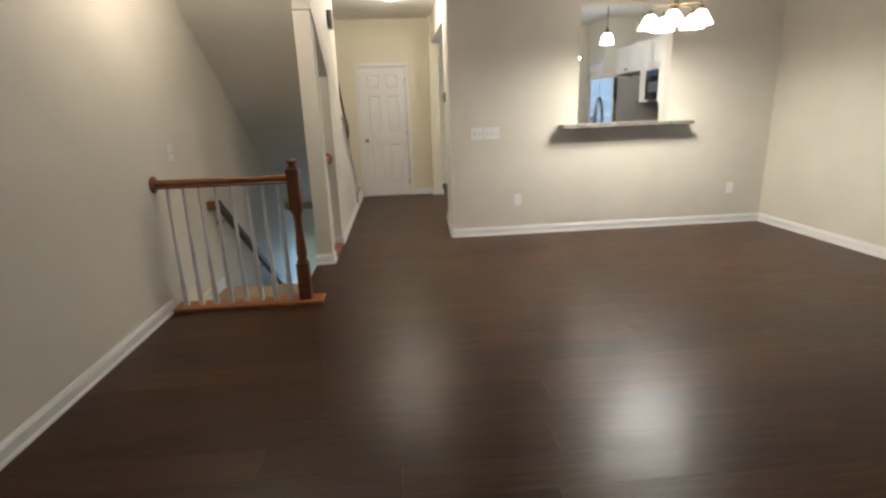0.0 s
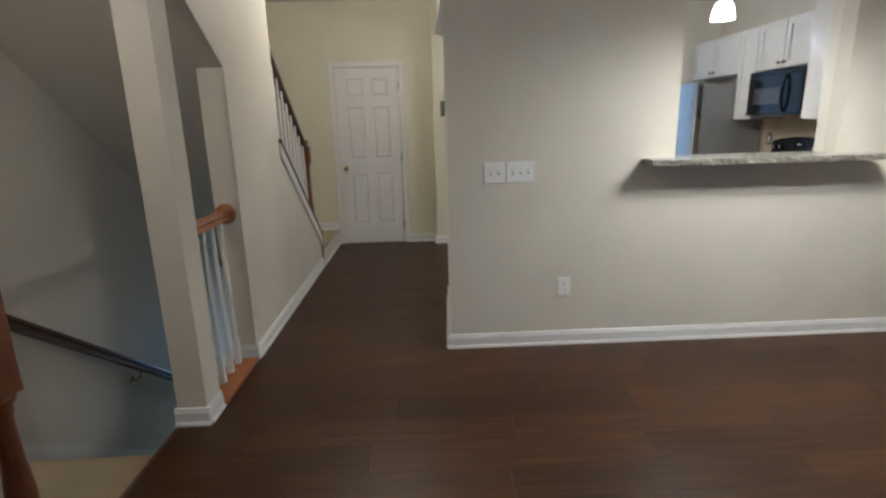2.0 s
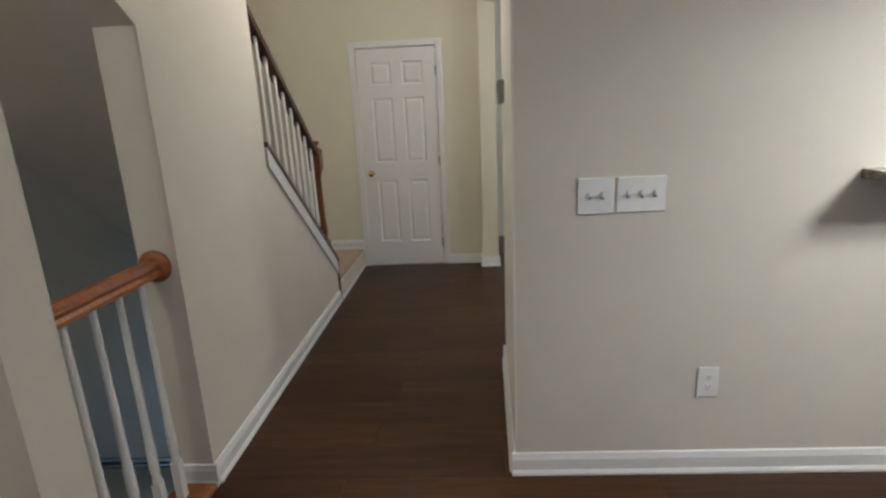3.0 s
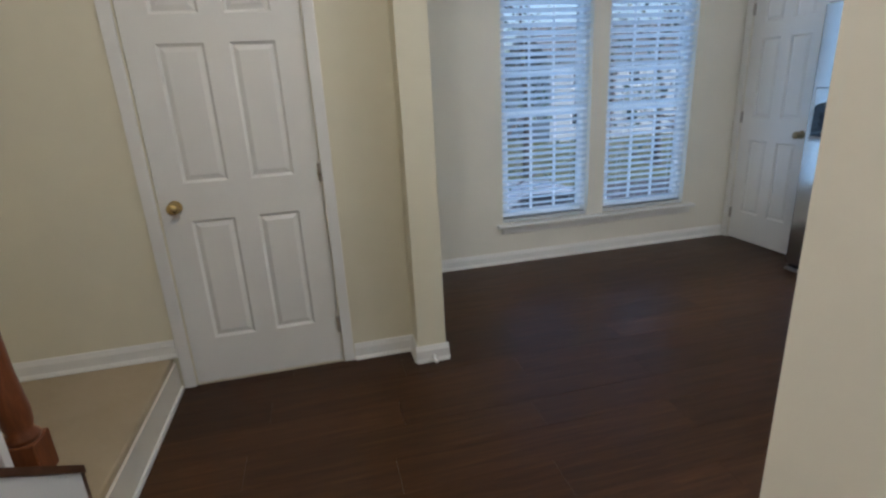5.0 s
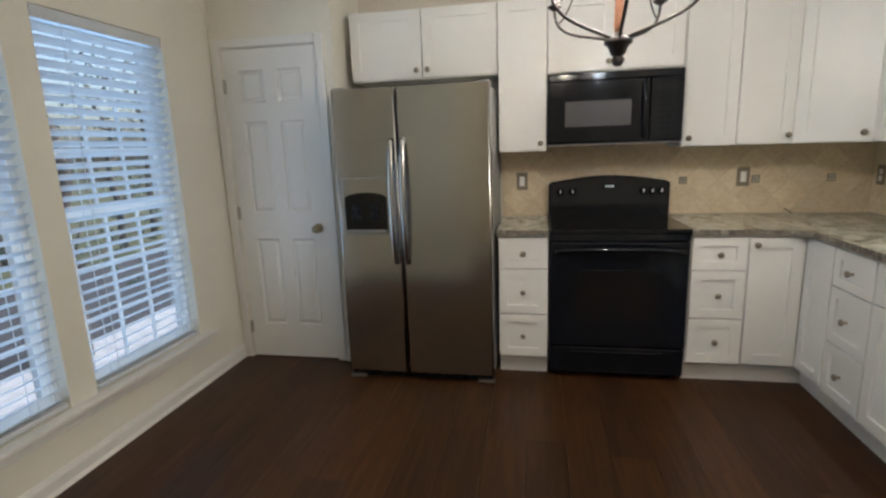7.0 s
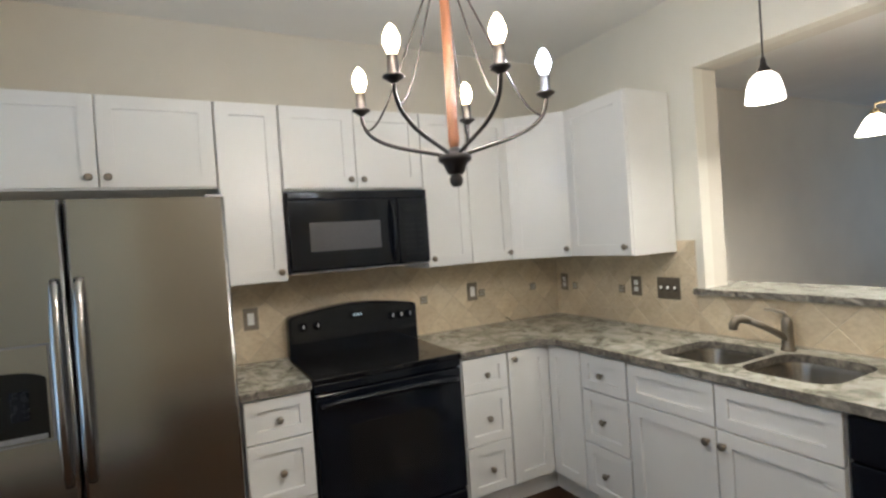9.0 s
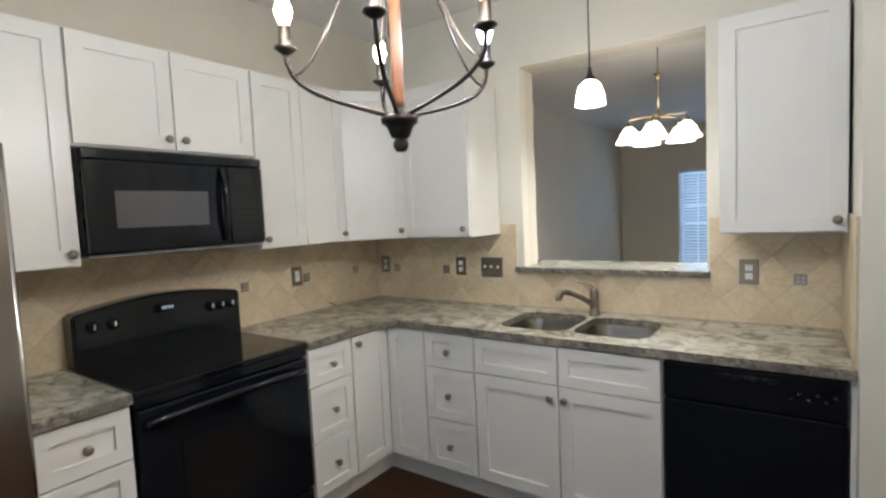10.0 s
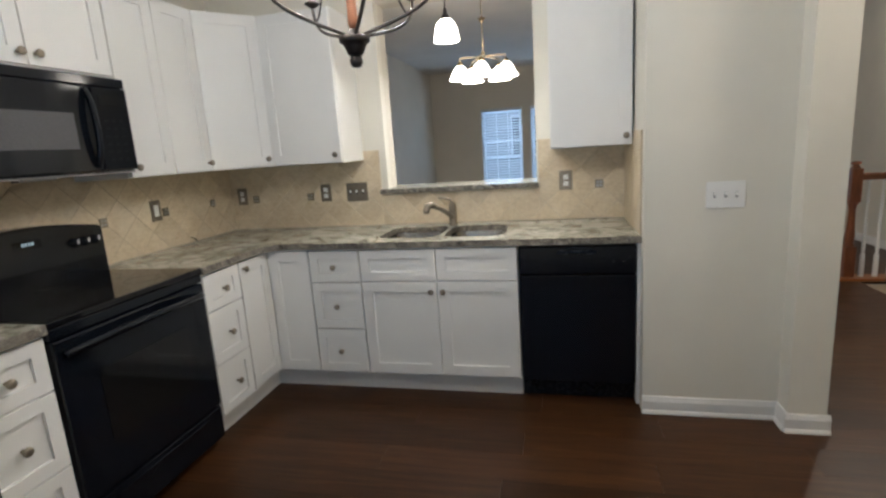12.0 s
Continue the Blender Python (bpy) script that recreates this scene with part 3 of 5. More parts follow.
def rail_mesh(a, b, prof=RAIL):
    """A moulded handrail from a to b; its underside passes through both."""
    a, b = Vector(a), Vector(b)
    d = (b - a).normalized()
    side = d.cross(Vector((0, 0, 1))).normalized()
    up = side.cross(d)
    m = Matrix((side, up, d)).transposed().to_4x4()
    m.translation = a
    return prism(bmesh.new(), prof, 0, (b - a).length, m)


# guard rail across the stairwell
RY = -1.745
structure("trim_guard_sole", boxes((WEST + 0.002, -1.13, -1.83, -1.655, -0.004, 0.024), bevel=0.006), OAK_LIGHT)
newel("newel_post", -1.262, RY, 0.024, 1.035, OAK_UP, "orange-stained oak newel post with turned shaft and cap")
g = thing("guard_rail", "oak guard rail with white turned balusters", "railing", WEST, RY, 0.024)
g.matrix_basis = Matrix()
part("handrail", rail_mesh((WEST + 0.02, RY, 0.895), (-1.304, RY, 0.895)), OAK, g)
part("rosette", lathe(bmesh.new(), [(0.058, 0), (0.06, 0.008), (0.05, 0.018), (0.03, 0.022)], 24, (WEST + 0.001, RY, 0.925), Matrix.Rotation(radians(90), 4, "Y")), OAK, g)
bd = mesh_of("baluster", baluster_mesh(0.872, 0.2), TRIM)
for i in range(8):
    o = new("baluster", bd)
    o.parent = g
    o.location = (WEST + 0.085 + i * 0.1085, RY, 0.024)

# short guard between the column and the stair wall
GX = -1.245
structure("trim_short_sole", boxes((STAIR_X - 0.145, STAIR_X + 0.012, -0.622, -0.098, -0.002, 0.022), bevel=0.004), OAK_LIGHT)
g = thing("short_guard_rail", "short oak guard rail with white balusters at a wall end", "railing")
part("handrail", rail_mesh((GX, -0.625, 0.885), (GX, -0.095, 0.885)), OAK_LIGHT, g)
part("rosette", lathe(bmesh.new(), [(0.058, 0), (0.06, 0.008), (0.05, 0.018), (0.03, 0.022)], 24, (GX, -0.0755, 0.915), Matrix.Rotation(radians(90), 4, "X")), OAK_LIGHT, g)
bd2 = mesh_of("baluster", baluster_mesh(0.864, 0.16), TRIM)
for i in range(4):
    o = new("baluster", bd2)
    o.parent = g
    o.location = (GX, -0.53 + i * 0.118, 0.022)

# daylight from the entry below, at the foot of the stairs
ed = bpy.data.lights.new("entry_daylight", "AREA")
ed.shape, ed.size, ed.size_y, ed.energy, ed.color = "RECTANGLE", 0.8, 1.0, ENTRY_W, DAY
new("entry_daylight", ed).matrix_basis = pose(-1.76, 3.05, -1.3, -90, 0, 0)

# wall handrail down the stairs
bm = rail_mesh((WEST + 0.075, -0.8, 0.6), (WEST + 0.075, 1.6, 0.6 - 2.4 * RISE / RUN))
hr = thing("wall_handrail", "dark stained wall handrail on metal brackets", "handrail")
part("rail", bm, DARK_OAK, hr)
part("return", boxes((WEST + 0.002, WEST + 0.105, -0.86, -0.795, 0.575, 0.655), bevel=0.012), OAK, hr, "orange oak return end")
for y in (-0.65, 0.35, 1.3):
    z = 0.6 - (y + 0.8) * RISE / RUN
    part("bracket", tube(lathe(bmesh.new(), [(0.025, 0), (0.022, 0.006), (0.01, 0.008)], 14, (WEST + 0.001, y, z - 0.07), Matrix.Rotation(radians(90), 4, "Y")), bez((WEST + 0.004, y, z - 0.07), (WEST + 0.05, y, z - 0.075), (WEST + 0.075, y, z - 0.06), (WEST + 0.075, y, z + 0.004), 8), 0.006), BRASS, hr)

# knee wall: dark cap, white trim, rail and balusters of the upper flight
KX = STAIR_X - 0.072
SL = (1.285 - 0.335) / (KNEE_1 - KNEE_0)


def knee(y):
    return 1.285 - (y - KNEE_0) * SL


bm = bmesh.new()
a, b = KNEE_0 + 0.001, KNEE_1 + 0.017
prism(bm, [(a, knee(a) + 0.001), (b, knee(b) + 0.001), (b, knee(b) + 0.028), (a, knee(a) + 0.028)], STAIR_X - 0.16, STAIR_X + 0.02, to_yz)
structure("trim_knee_cap", bm, DARK_OAK)
bm = bmesh.new()
b = KNEE_1 + 0.001
prism(bm, [(a, knee(a) - 0.1), (b, knee(b) - 0.1), (b, knee(b)), (a, knee(a))], STAIR_X + 0.0005, STAIR_X + 0.013, to_yz)
structure("trim_knee_board", bm, TRIM)
structure("trim_knee_end", boxes((STAIR_X - 0.15, STAIR_X + 0.014, KNEE_1 + 0.0005, KNEE_1 + 0.017, 0.001, knee(KNEE_1 + 0.017))), DARK_OAK)
newel("stair_newel", KX, 2.025, knee(2.025) + 0.02, 0.89, OAK_UP, "dark reddish oak newel post on the knee wall", 0.12, 0.16)
g = thing("stair_railing", "sloping dark oak rail with white balusters on a knee wall", "railing")
part("handrail", rail_mesh((KX, 2.0, knee(2.0) + 0.77), (KX, 0.2, knee(0.2) + 0.77)), DARK_OAK, g)
for i in range(10):
    y = 1.92 - i * 0.115
    b2 = new("baluster", bd2)
    b2.parent = g
    b2.location = (KX, y, knee(y) + 0.02)
    b2.scale = (1, 1, 0.78 / 0.864)


# ---- floor planks ----
def planks():
    pw, pl = 0.192, 1.22
    cells = []
    row = 0
    y = SOUTH
    while y < NORTH:
        y1 = min(y + pw, NORTH)
        segs = []
        mid = (y + y1) / 2
        if y1 <= -1.66:
            segs = [(WEST, EAST)]
        elif mid < -0.62:
            segs = [(STAIR_X - 0.145, EAST)]
        elif y < 0.014:
            segs = [(STAIR_X - 0.004, EAST)]
        elif mid < 0.8:
            segs = [(STAIR_X, 0.07), (0.86, 3.05)]
        elif mid < 2.93:
            segs = [(STAIR_X, EAST)]
        elif y < 3.3:
            segs = [(STAIR_X + 0.018, EAST)]
        else:
            segs = [(0.186, EAST)]
        off = (row * 0.47) % 1.0 * pl
        for a, b in segs:
            x = a - off
            while x < b:
                u, w = max(x, a), min(x + pl, b)
                if w - u > 0.02:
                    cells.append((u, w, y, y1))
                x += pl
        y, row = y1, row + 1
    return cells


# ---- kitchen cabinets ----
FACE_X, FACE_Y, UP_X, UP_Y = 2.975, 0.755, 3.245, 0.49
TILE_Y, TILE_X = 0.162, 3.565


def shaker(bm, x0, x1, z0, z1, rail=0.055, th=0.02, rec=0.011):
    """A shaker front: frame and sunk panel, front at y = -th."""
    g = 0.0015
    x0, x1, z0, z1 = x0 + g, x1 - g, z0 + g, z1 - g
    o = [(x0, z0), (x1, z0), (x1, z1), (x0, z1)]
    rr = min(rail, (z1 - z0) * 0.3)
    i = [(x0 + rail, z0 + rr), (x1 - rail, z0 + rr), (x1 - rail, z1 - rr), (x0 + rail, z1 - rr)]
    s = 0.0012
    bvl = [(x0 + s, z0 + s), (x1 - s, z0 + s), (x1 - s, z1 - s), (x0 + s, z1 - s)]
    loops = [[(x, -0.0005, z) for x, z in o], [(x, -th + s, z) for x, z in o], [(x, -th, z) for x, z in bvl], [(x, -th, z) for x, z in i], [(x, -th + rec, z) for x, z in i]]
    vs = [[bm.verts.new(p) for p in lp] for lp in loops]
    for p, q in zip(vs, vs[1:]):
        for a in range(4):
            b = (a + 1) % 4
            bm.faces.new((p[a], p[b], q[b], q[a]))
    bm.faces.new(vs[-1])
    bm.faces.new(list(reversed(vs[0])))
    bmesh.ops.recalc_face_normals(bm, faces=bm.faces)
    return bm


PULL = mesh_of("knob", lathe(bmesh.new(), [(0.0075, 0), (0.0065, 0.004), (0.0055, 0.012), (0.009, 0.016), (0.0155, 0.02), (0.0165, 0.025), (0.0145, 0.03), (0.008, 0.0325), (0.001, 0.033)], 18, (0, 0, 0), Matrix.Rotation(radians(90), 4, "X")), DARK_NICKEL)


def cabinet(name, label, x, y, rz, w, z0, z1, depth, fronts, kick=0.0, group=""):
    """fronts: (kind, x0, x1, z0, z1, knob x or None, knob z). Local x runs to the viewer's right, front at y = 0."""
    c = thing(name, label, "cabinet", x, y, 0, rz, group)
    part("body", boxes((0.0008, w - 0.0008, 0.0, depth, z0, z1)), CABINET, c)
    if kick:
        part("toe_kick", boxes((0.0008, w - 0.0008, 0.05, depth, 0, z0)), CABINET, c)
    for kind, a, b, lo, hi, kx, kz in fronts:
        f = part(kind, shaker(bmesh.new(), a, b, lo, hi, 0.06 if kind == "door" else 0.05), CABINET, c)
        if kx is not None:
            kn = new("knob", PULL)
            kn.parent = f
            kn.location = (kx, -0.02, kz)
    return c


def drawers(w):
    m = w / 2
    return [("drawer", 0.004, w - 0.004, 0.684, 0.872, m, 0.775), ("drawer", 0.004, w - 0.004, 0.402, 0.68, m, 0.54), ("drawer", 0.004, w - 0.004, 0.13, 0.398, m, 0.265)]


E_WALL, S_WALL = -90, 180
BASE = "white shaker base cabinets"
UPPER = "white shaker wall cabinets"
D = EAST - FACE_X - 0.012
cabinet("drawer_cabinet", "white shaker three-drawer base cabinet beside the refrigerator", FACE_X, 2.425, E_WALL, 0.293, 0.12, 0.88, D, drawers(0.293), 0.1, BASE)
cabinet("drawer_cabinet", "white shaker three-drawer base cabinet beside the range", FACE_X, 1.348, E_WALL, 0.29, 0.12, 0.88, D, drawers(0.29), 0.1, BASE)
cc = thing("corner_cabinet", "white shaker corner base cabinet with folding doors", "cabinet", FACE_X, 1.056, 0, E_WALL, BASE)
part("body", prism(bmesh.new(), [(0.0, 0.0), (0.301, 0.0), (0.301, -0.282), (0.89, -0.282), (0.89, D), (0, D)], 0.12, 0.88), CABINET, cc)
part("toe_kick", prism(bmesh.new(), [(0.0, 0.05), (0.351, 0.05), (0.351, -0.282), (0.89, -0.282), (0.89, D), (0, D)], 0.0, 0.12), CABINET, cc)
dr = part("door", shaker(bmesh.new(), 0.004, 0.278, 0.13, 0.872, 0.06), CABINET, cc)
kn = new("knob", PULL)
kn.parent = dr
kn.location = (0.034, -0.02, 0.83)
dr = part("door", shaker(bmesh.new(), 0.0, 0.258, 0.13, 0.872, 0.06), CABINET, cc)
dr.matrix_basis = pose(0.3005, -0.0215, 0, 0, 0, -90)
cabinet("drawer_cabinet", "white shaker three-drawer base cabinet beside the sink", 2.692, FACE_Y, S_WALL, 0.315, 0.12, 0.88, FACE_Y - TILE_Y - 0.002, drawers(0.315), 0.1, BASE)
w = 2.377 - 1.484
m = w / 2
cabinet("sink_cabinet", "white shaker sink base cabinet with two doors", 2.377, FACE_Y, S_WALL, w, 0.12, 0.70, FACE_Y - TILE_Y - 0.002,
        [("drawer_front", 0.004, m - 0.002, 0.69, 0.872, None, 0), ("drawer_front", m + 0.002, w - 0.004, 0.69, 0.872, None, 0),
         ("door", 0.004, m - 0.002, 0.13, 0.686, m - 0.034, 0.63), ("door", m + 0.002, w - 0.004, 0.13, 0.686, m + 0.034, 0.63)], 0.1, BASE)
structure("trim_sink_rail", boxes((1.485, 2.376, FACE_Y - 0.02, FACE_Y - 0.0005, 0.701, 0.88)), CABINET)
structure("trim_end_panel", boxes((0.8685, 0.884, TILE_Y, FACE_Y + 0.005, 0, 0.88)), CABINET)

UD = EAST - UP_X - 0.012
UT = 2.245
w = 3.365 - 2.437
cabinet("wall_cabinet", "white shaker two-door wall cabinet above the refrigerator", UP_X, 3.365, E_WALL, w, 1.83, UT, UD,
        [("door", 0.003, w / 2 - 0.002, 1.835, UT - 0.004, w / 2 - 0.035, 1.88), ("door", w / 2 + 0.002, w - 0.003, 1.835, UT - 0.004, w / 2 + 0.035, 1.88)], 0, UPPER)
w = 2.435 - 2.142
cabinet("wall_cabinet", "narrow white shaker one-door wall cabinet", UP_X, 2.435, E_WALL, w, 1.36, UT, UD, [("door", 0.003, w - 0.003, 1.364, UT - 0.004, w - 0.035, 1.41)], 0, UPPER)
w = 2.14 - 1.372
cabinet("wall_cabinet", "white shaker two-door wall cabinet above the microwave", UP_X, 2.14, E_WALL, w, 1.815, UT, UD,
        [("door", 0.003, w / 2 - 0.002, 1.82, UT - 0.004, w / 2 - 0.035, 1.865), ("door", w / 2 + 0.002, w - 0.003, 1.82, UT - 0.004, w / 2 + 0.035, 1.865)], 0, UPPER)
w = 1.37 - 0.776
cabinet("wall_cabinet", "white shaker two-door wall cabinet beside the corner", UP_X, 1.37, E_WALL, w, 1.36, UT, UD,
        [("door", 0.003, w / 2 - 0.002, 1.364, UT - 0.004, 0.035, 1.41), ("door", w / 2 + 0.002, w - 0.003, 1.364, UT - 0.004, w - 0.035, 1.41)], 0, UPPER)
# diagonal corner cabinet
dx, dy = 3.005 - UP_X, UP_Y - 0.774
dl = math.hypot(dx, dy)
dc = thing("corner_wall_cabinet", "white shaker diagonal corner wall cabinet", "cabinet", UP_X, 0.774, 0, math.degrees(math.atan2(dy, dx)), UPPER)
dc_inv = dc.matrix_basis.inverted()
pts = [dc_inv @ Vector((x, y, 0)) for x, y in ((UP_X, 0.774), (3.005, UP_Y), (3.005, TILE_Y + 0.001), (EAST - 0.012, TILE_Y + 0.001), (EAST - 0.012, 0.774))]
part("body", prism(bmesh.new(), [(p.x, p.y) for p in pts], 1.36, UT), CABINET, dc)
dr = part("door", shaker(bmesh.new(), 0.008, dl - 0.008, 1.364, UT - 0.004, 0.06), CABINET, dc)
kn = new("knob", PULL)
kn.parent = dr
kn.location = (dl - 0.04, -0.02, 1.41)
w = 3.003 - 2.532
cabinet("wall_cabinet", "white shaker one-door wall cabinet beside the pass-through", 3.003, UP_Y, S_WALL, w, 1.36, UT, UP_Y - TILE_Y - 0.001, [("door", 0.003, w - 0.003, 1.364, UT - 0.004, w - 0.035, 1.41)], 0, UPPER)
w = 1.306 - 0.878
cabinet("wall_cabinet", "white shaker one-door wall cabinet above the dishwasher", 1.306, UP_Y, S_WALL, w, 1.36, UT, UP_Y - TILE_Y - 0.001, [("door", 0.003, w - 0.003, 1.364, UT - 0.004, w - 0.035, 1.41)], 0, UPPER)


# ---- worktops, ledge and sink ----
def rough_slab(loop, holes, z0, z1, chip, seed):
    """A stone slab; loop rows are (x, y, chiselled edge to the next point). Returns top and edge meshes."""
    rnd = random.Random(seed)
    top, low = [], []
    for i, (x, y, rough) in enumerate(loop):
        x2, y2, _ = loop[(i + 1) % len(loop)]
        n = max(1, int(math.hypot(x2 - x, y2 - y) / 0.022)) if rough else 1
        for j in range(n):
            f = j / n
            px, py = x + (x2 - x) * f, y + (y2 - y) * f
            c = chip if rough and j else 0
            top.append((px + rnd.uniform(-c, c), py + rnd.uniform(-c, c)))
            low.append((px + rnd.uniform(-c, c), py + rnd.uniform(-c, c)))
    bm = bmesh.new()

    def ring(pts, z):
        vs = [bm.verts.new((x, y, z)) for x, y in pts]
        return vs, [bm.edges.new((vs[i], vs[(i + 1) % len(vs)])) for i in range(len(vs))]

    edges = ring(top, z1)[1]
    for h in holes:
        edges += ring(h, z1)[1]
    bmesh.ops.triangle_fill(bm, use_beauty=True, edges=edges)
    for f in bm.faces:
        if f.normal.z < 0:
            f.normal_flip()
    eb = bmesh.new()
    for a, b, za, zb in [(top, low, z1, z0)] + [(h, h, z1, z0) for h in holes]:
        mid = [((p[0] + q[0]) / 2 + rnd.uniform(-chip, chip) * 1.2 * (a is top), (p[1] + q[1]) / 2 + rnd.uniform(-chip, chip) * 1.2 * (a is top)) for p, q in zip(a, b)]
        r1 = [eb.verts.new((x, y, za)) for x, y in a]
        r2 = [eb.verts.new((x, y, (za + zb) / 2)) for x, y in mid]
        r3 = [eb.verts.new((x, y, zb)) for x, y in b]
        for p, q in ((r1, r2), (r2, r3)):
            for i in range(len(p)):
                j = (i + 1) % len(p)
                eb.faces.new((p[i], p[j], q[j], q[i]))
    eb.faces.new(r3) if not holes else None
    bmesh.ops.recalc_face_normals(eb, faces=eb.faces)
    return bm, eb


def slab_thing(name, label, loop, holes, z0, z1, chip, seed):
    t = thing(name, label, "worktop")
    a, b = rough_slab(loop, holes, z0, z1, chip, seed)
    part("top", a, GRANITE, t)
    part("edge", b, GRANITE_EDGE, t, "rough chiselled stone edge")
    return t


CT_Y, CT_X = 0.79, 2.94
BOWLS = [rounded(2.12, 0.475, 0.37, 0.40, 0.09), rounded(1.738, 0.475, 0.35, 0.40, 0.09)]
slab_thing("granite_worktop", "grey-beige veined granite worktop with chiselled edge and sink cutouts",
           [(0.8695, TILE_Y - 0.006, False), (EAST - 0.008, TILE_Y - 0.006, False), (EAST - 0.008, 1.35, False), (CT_X, 1.35, True), (CT_X, 0.862, True), (2.868, CT_Y, True), (0.8695, CT_Y, False)], BOWLS, 0.881, 0.916, 0.0035, 3)
slab_thing("granite_worktop", "short granite worktop between refrigerator and range",
           [(CT_X, 2.13, False), (EAST - 0.008, 2.13, False), (EAST - 0.008, 2.432, False), (CT_X, 2.432, True)], [], 0.881, 0.916, 0.0035, 5)
slab_thing("granite_ledge", "veined granite ledge with chiselled edge in the pass-through",
           [(1.3975, FRONT - 0.001, False), (1.2, FRONT - 0.001, False), (1.185, -0.22, True), (2.59, -0.22, False), (2.59, FRONT - 0.001, False), (2.3795, FRONT - 0.001, False), (2.3795, 0.15, False), (2.425, 0.163, False), (2.425, 0.19, True), (1.385, 0.19, False), (1.385, 0.163, False), (1.3975, 0.15, False)], [], 1.1285, 1.16, 0.0035, 8)

sk = thing("double_sink", "undermounted stainless steel double-bowl sink", "sink")
for cx, wd in ((2.12, 0.37), (1.738, 0.35)):
    bm = bmesh.new()
    rings = []
    for dz, sh, rr in ((0, -0.006, 0.092), (0.02, 0.0, 0.09), (0.15, 0.012, 0.085), (0.175, 0.024, 0.08), (0.185, 0.05, 0.07)):
        rings.append([bm.verts.new((x, y, 0.8805 - dz)) for x, y in rounded(cx, 0.475, wd - 2 * sh, 0.40 - 2 * sh, rr)])
    for p, q in zip(rings, rings[1:]):
        for i in range(len(p)):
            j = (i + 1) % len(p)
            bm.faces.new((p[i], p[j], q[j], q[i])).smooth = True
    bm.faces.new(rings[-1])
    bmesh.ops.recalc_face_normals(bm, faces=bm.faces)
    for f in bm.faces:
        f.normal_flip()
    bw = part("bowl", bm, SINK_STEEL, sk)
    part("drain", lathe(bmesh.new(), [(0.045, 0), (0.045, 0.002), (0.036, 0.003), (0.034, 0.0015)], 20, (cx, 0.475, 0.696)), NICKEL, bw)
fc = thing("faucet", "brushed nickel single-lever pull-out kitchen faucet", "faucet", 1.93, 0.245, 0.916)
part("body", lathe(bmesh.new(), [(0.03, 0), (0.03, 0.008), (0.025, 0.014), (0.024, 0.09), (0.0235, 0.125), (0.018, 0.145), (0.006, 0.152)], 22), DARK_NICKEL, fc)
part("spout", tube(bmesh.new(), [(0, 0.012, 0.055), (0.02, 0.04, 0.08), (0.05, 0.085, 0.112), (0.085, 0.14, 0.142)], [0.015, 0.015, 0.0145, 0.0145], 14), DARK_NICKEL, fc)
part("spray_head", tube(bmesh.new(), [(0.083, 0.137, 0.14), (0.1, 0.163, 0.152), (0.115, 0.185, 0.148), (0.121, 0.196, 0.125), (0.122, 0.197, 0.105)], [0.0155, 0.019, 0.021, 0.02, 0.017], 14), DARK_NICKEL, fc)
part("lever", tube(bmesh.new(), [(0, 0, 0.145), (0.012, -0.004, 0.165), (0.05, 0.01, 0.178), (0.085, 0.02, 0.18)], [0.011, 0.009, 0.007, 0.005], 10), DARK_NICKEL, fc)


# ---- appliances ----
fr = thing("refrigerator", "stainless steel side-by-side refrigerator with water dispenser", "refrigerator", 2.81, 3.352, 0, E_WALL)
FW, FH = 0.906, 1.745
part("cabinet_case", boxes((0.004, FW - 0.004, 0.075, 0.74, 0.03, FH - 0.012), bevel=0.006), GREY_CASE, fr, "grey textured steel case")
SPLIT = 0.378


def fridge_door(x0, x1, hole=None):
    """A door with rounded long edges; its front bows slightly."""
    bm = bmesh.new()
    r, n = 0.013, 5
    prof = [(x0, 0.068), (x0, r)]
    prof += [(x0 + r - r * math.cos(radians(90 * i / n)), r - r * math.sin(radians(90 * i / n))) for i in range(1, n + 1)]
    prof += [(x1 - r + r * math.sin(radians(90 * i / n)), r - r * math.cos(radians(90 * i / n))) for i in range(0, n + 1)]
    prof += [(x1, 0.068)]
    prism(bm, prof, 0.055, FH)
    for f in bm.faces:
        f.smooth = abs(f.normal.z) < 0.5 and f.calc_area() < 0.06
    return bm


left = fridge_door(0, SPLIT - 0.003)
part("freezer_door", left, STEEL, fr)
part("fresh_food_door", fridge_door(SPLIT + 0.003, FW), STEEL, fr)
for x in (SPLIT - 0.034, SPLIT + 0.034):
    pts = bez((x, -0.005, 0.745), (x, -0.085, 0.84), (x, -0.085, 1.36), (x, -0.005, 1.465), 16)
    bm = tube(bmesh.new(), pts, 0.0125, 10)
    for vv in bm.verts:
        vv.co.x = x + (vv.co.x - x) * 1.25
    part("handle", bm, STEEL, fr, "long bowed steel handle")
part("dispenser_gasket", boxes((0.03, 0.315, -0.003, 0.0, 0.915, 1.252)), GREY_BOX, fr)
dp = part("dispenser", boxes((0.036, 0.309, -0.006, -0.0035, 0.921, 1.246), bevel=0.001), STEEL, fr)
# no cavity is cut: a dark arched sheet gives the recess its shade
bm = bmesh.new()
arch = [(0.045, 0.927), (0.3, 0.927), (0.3, 1.13)] + [(0.1725 + 0.1275 * math.cos(radians(a)), 1.13 + 0.035 * math.sin(radians(a))) for a in range(15, 180, 15)] + [(0.045, 1.13)]
prism(bm, arch, 0.0065, 0.0085, Matrix.Rotation(radians(90), 4, "X"))
part("dispenser_recess_shade", bm, OVEN_GLASS, dp, "flat dark sheet in place of the shaded dispenser recess")
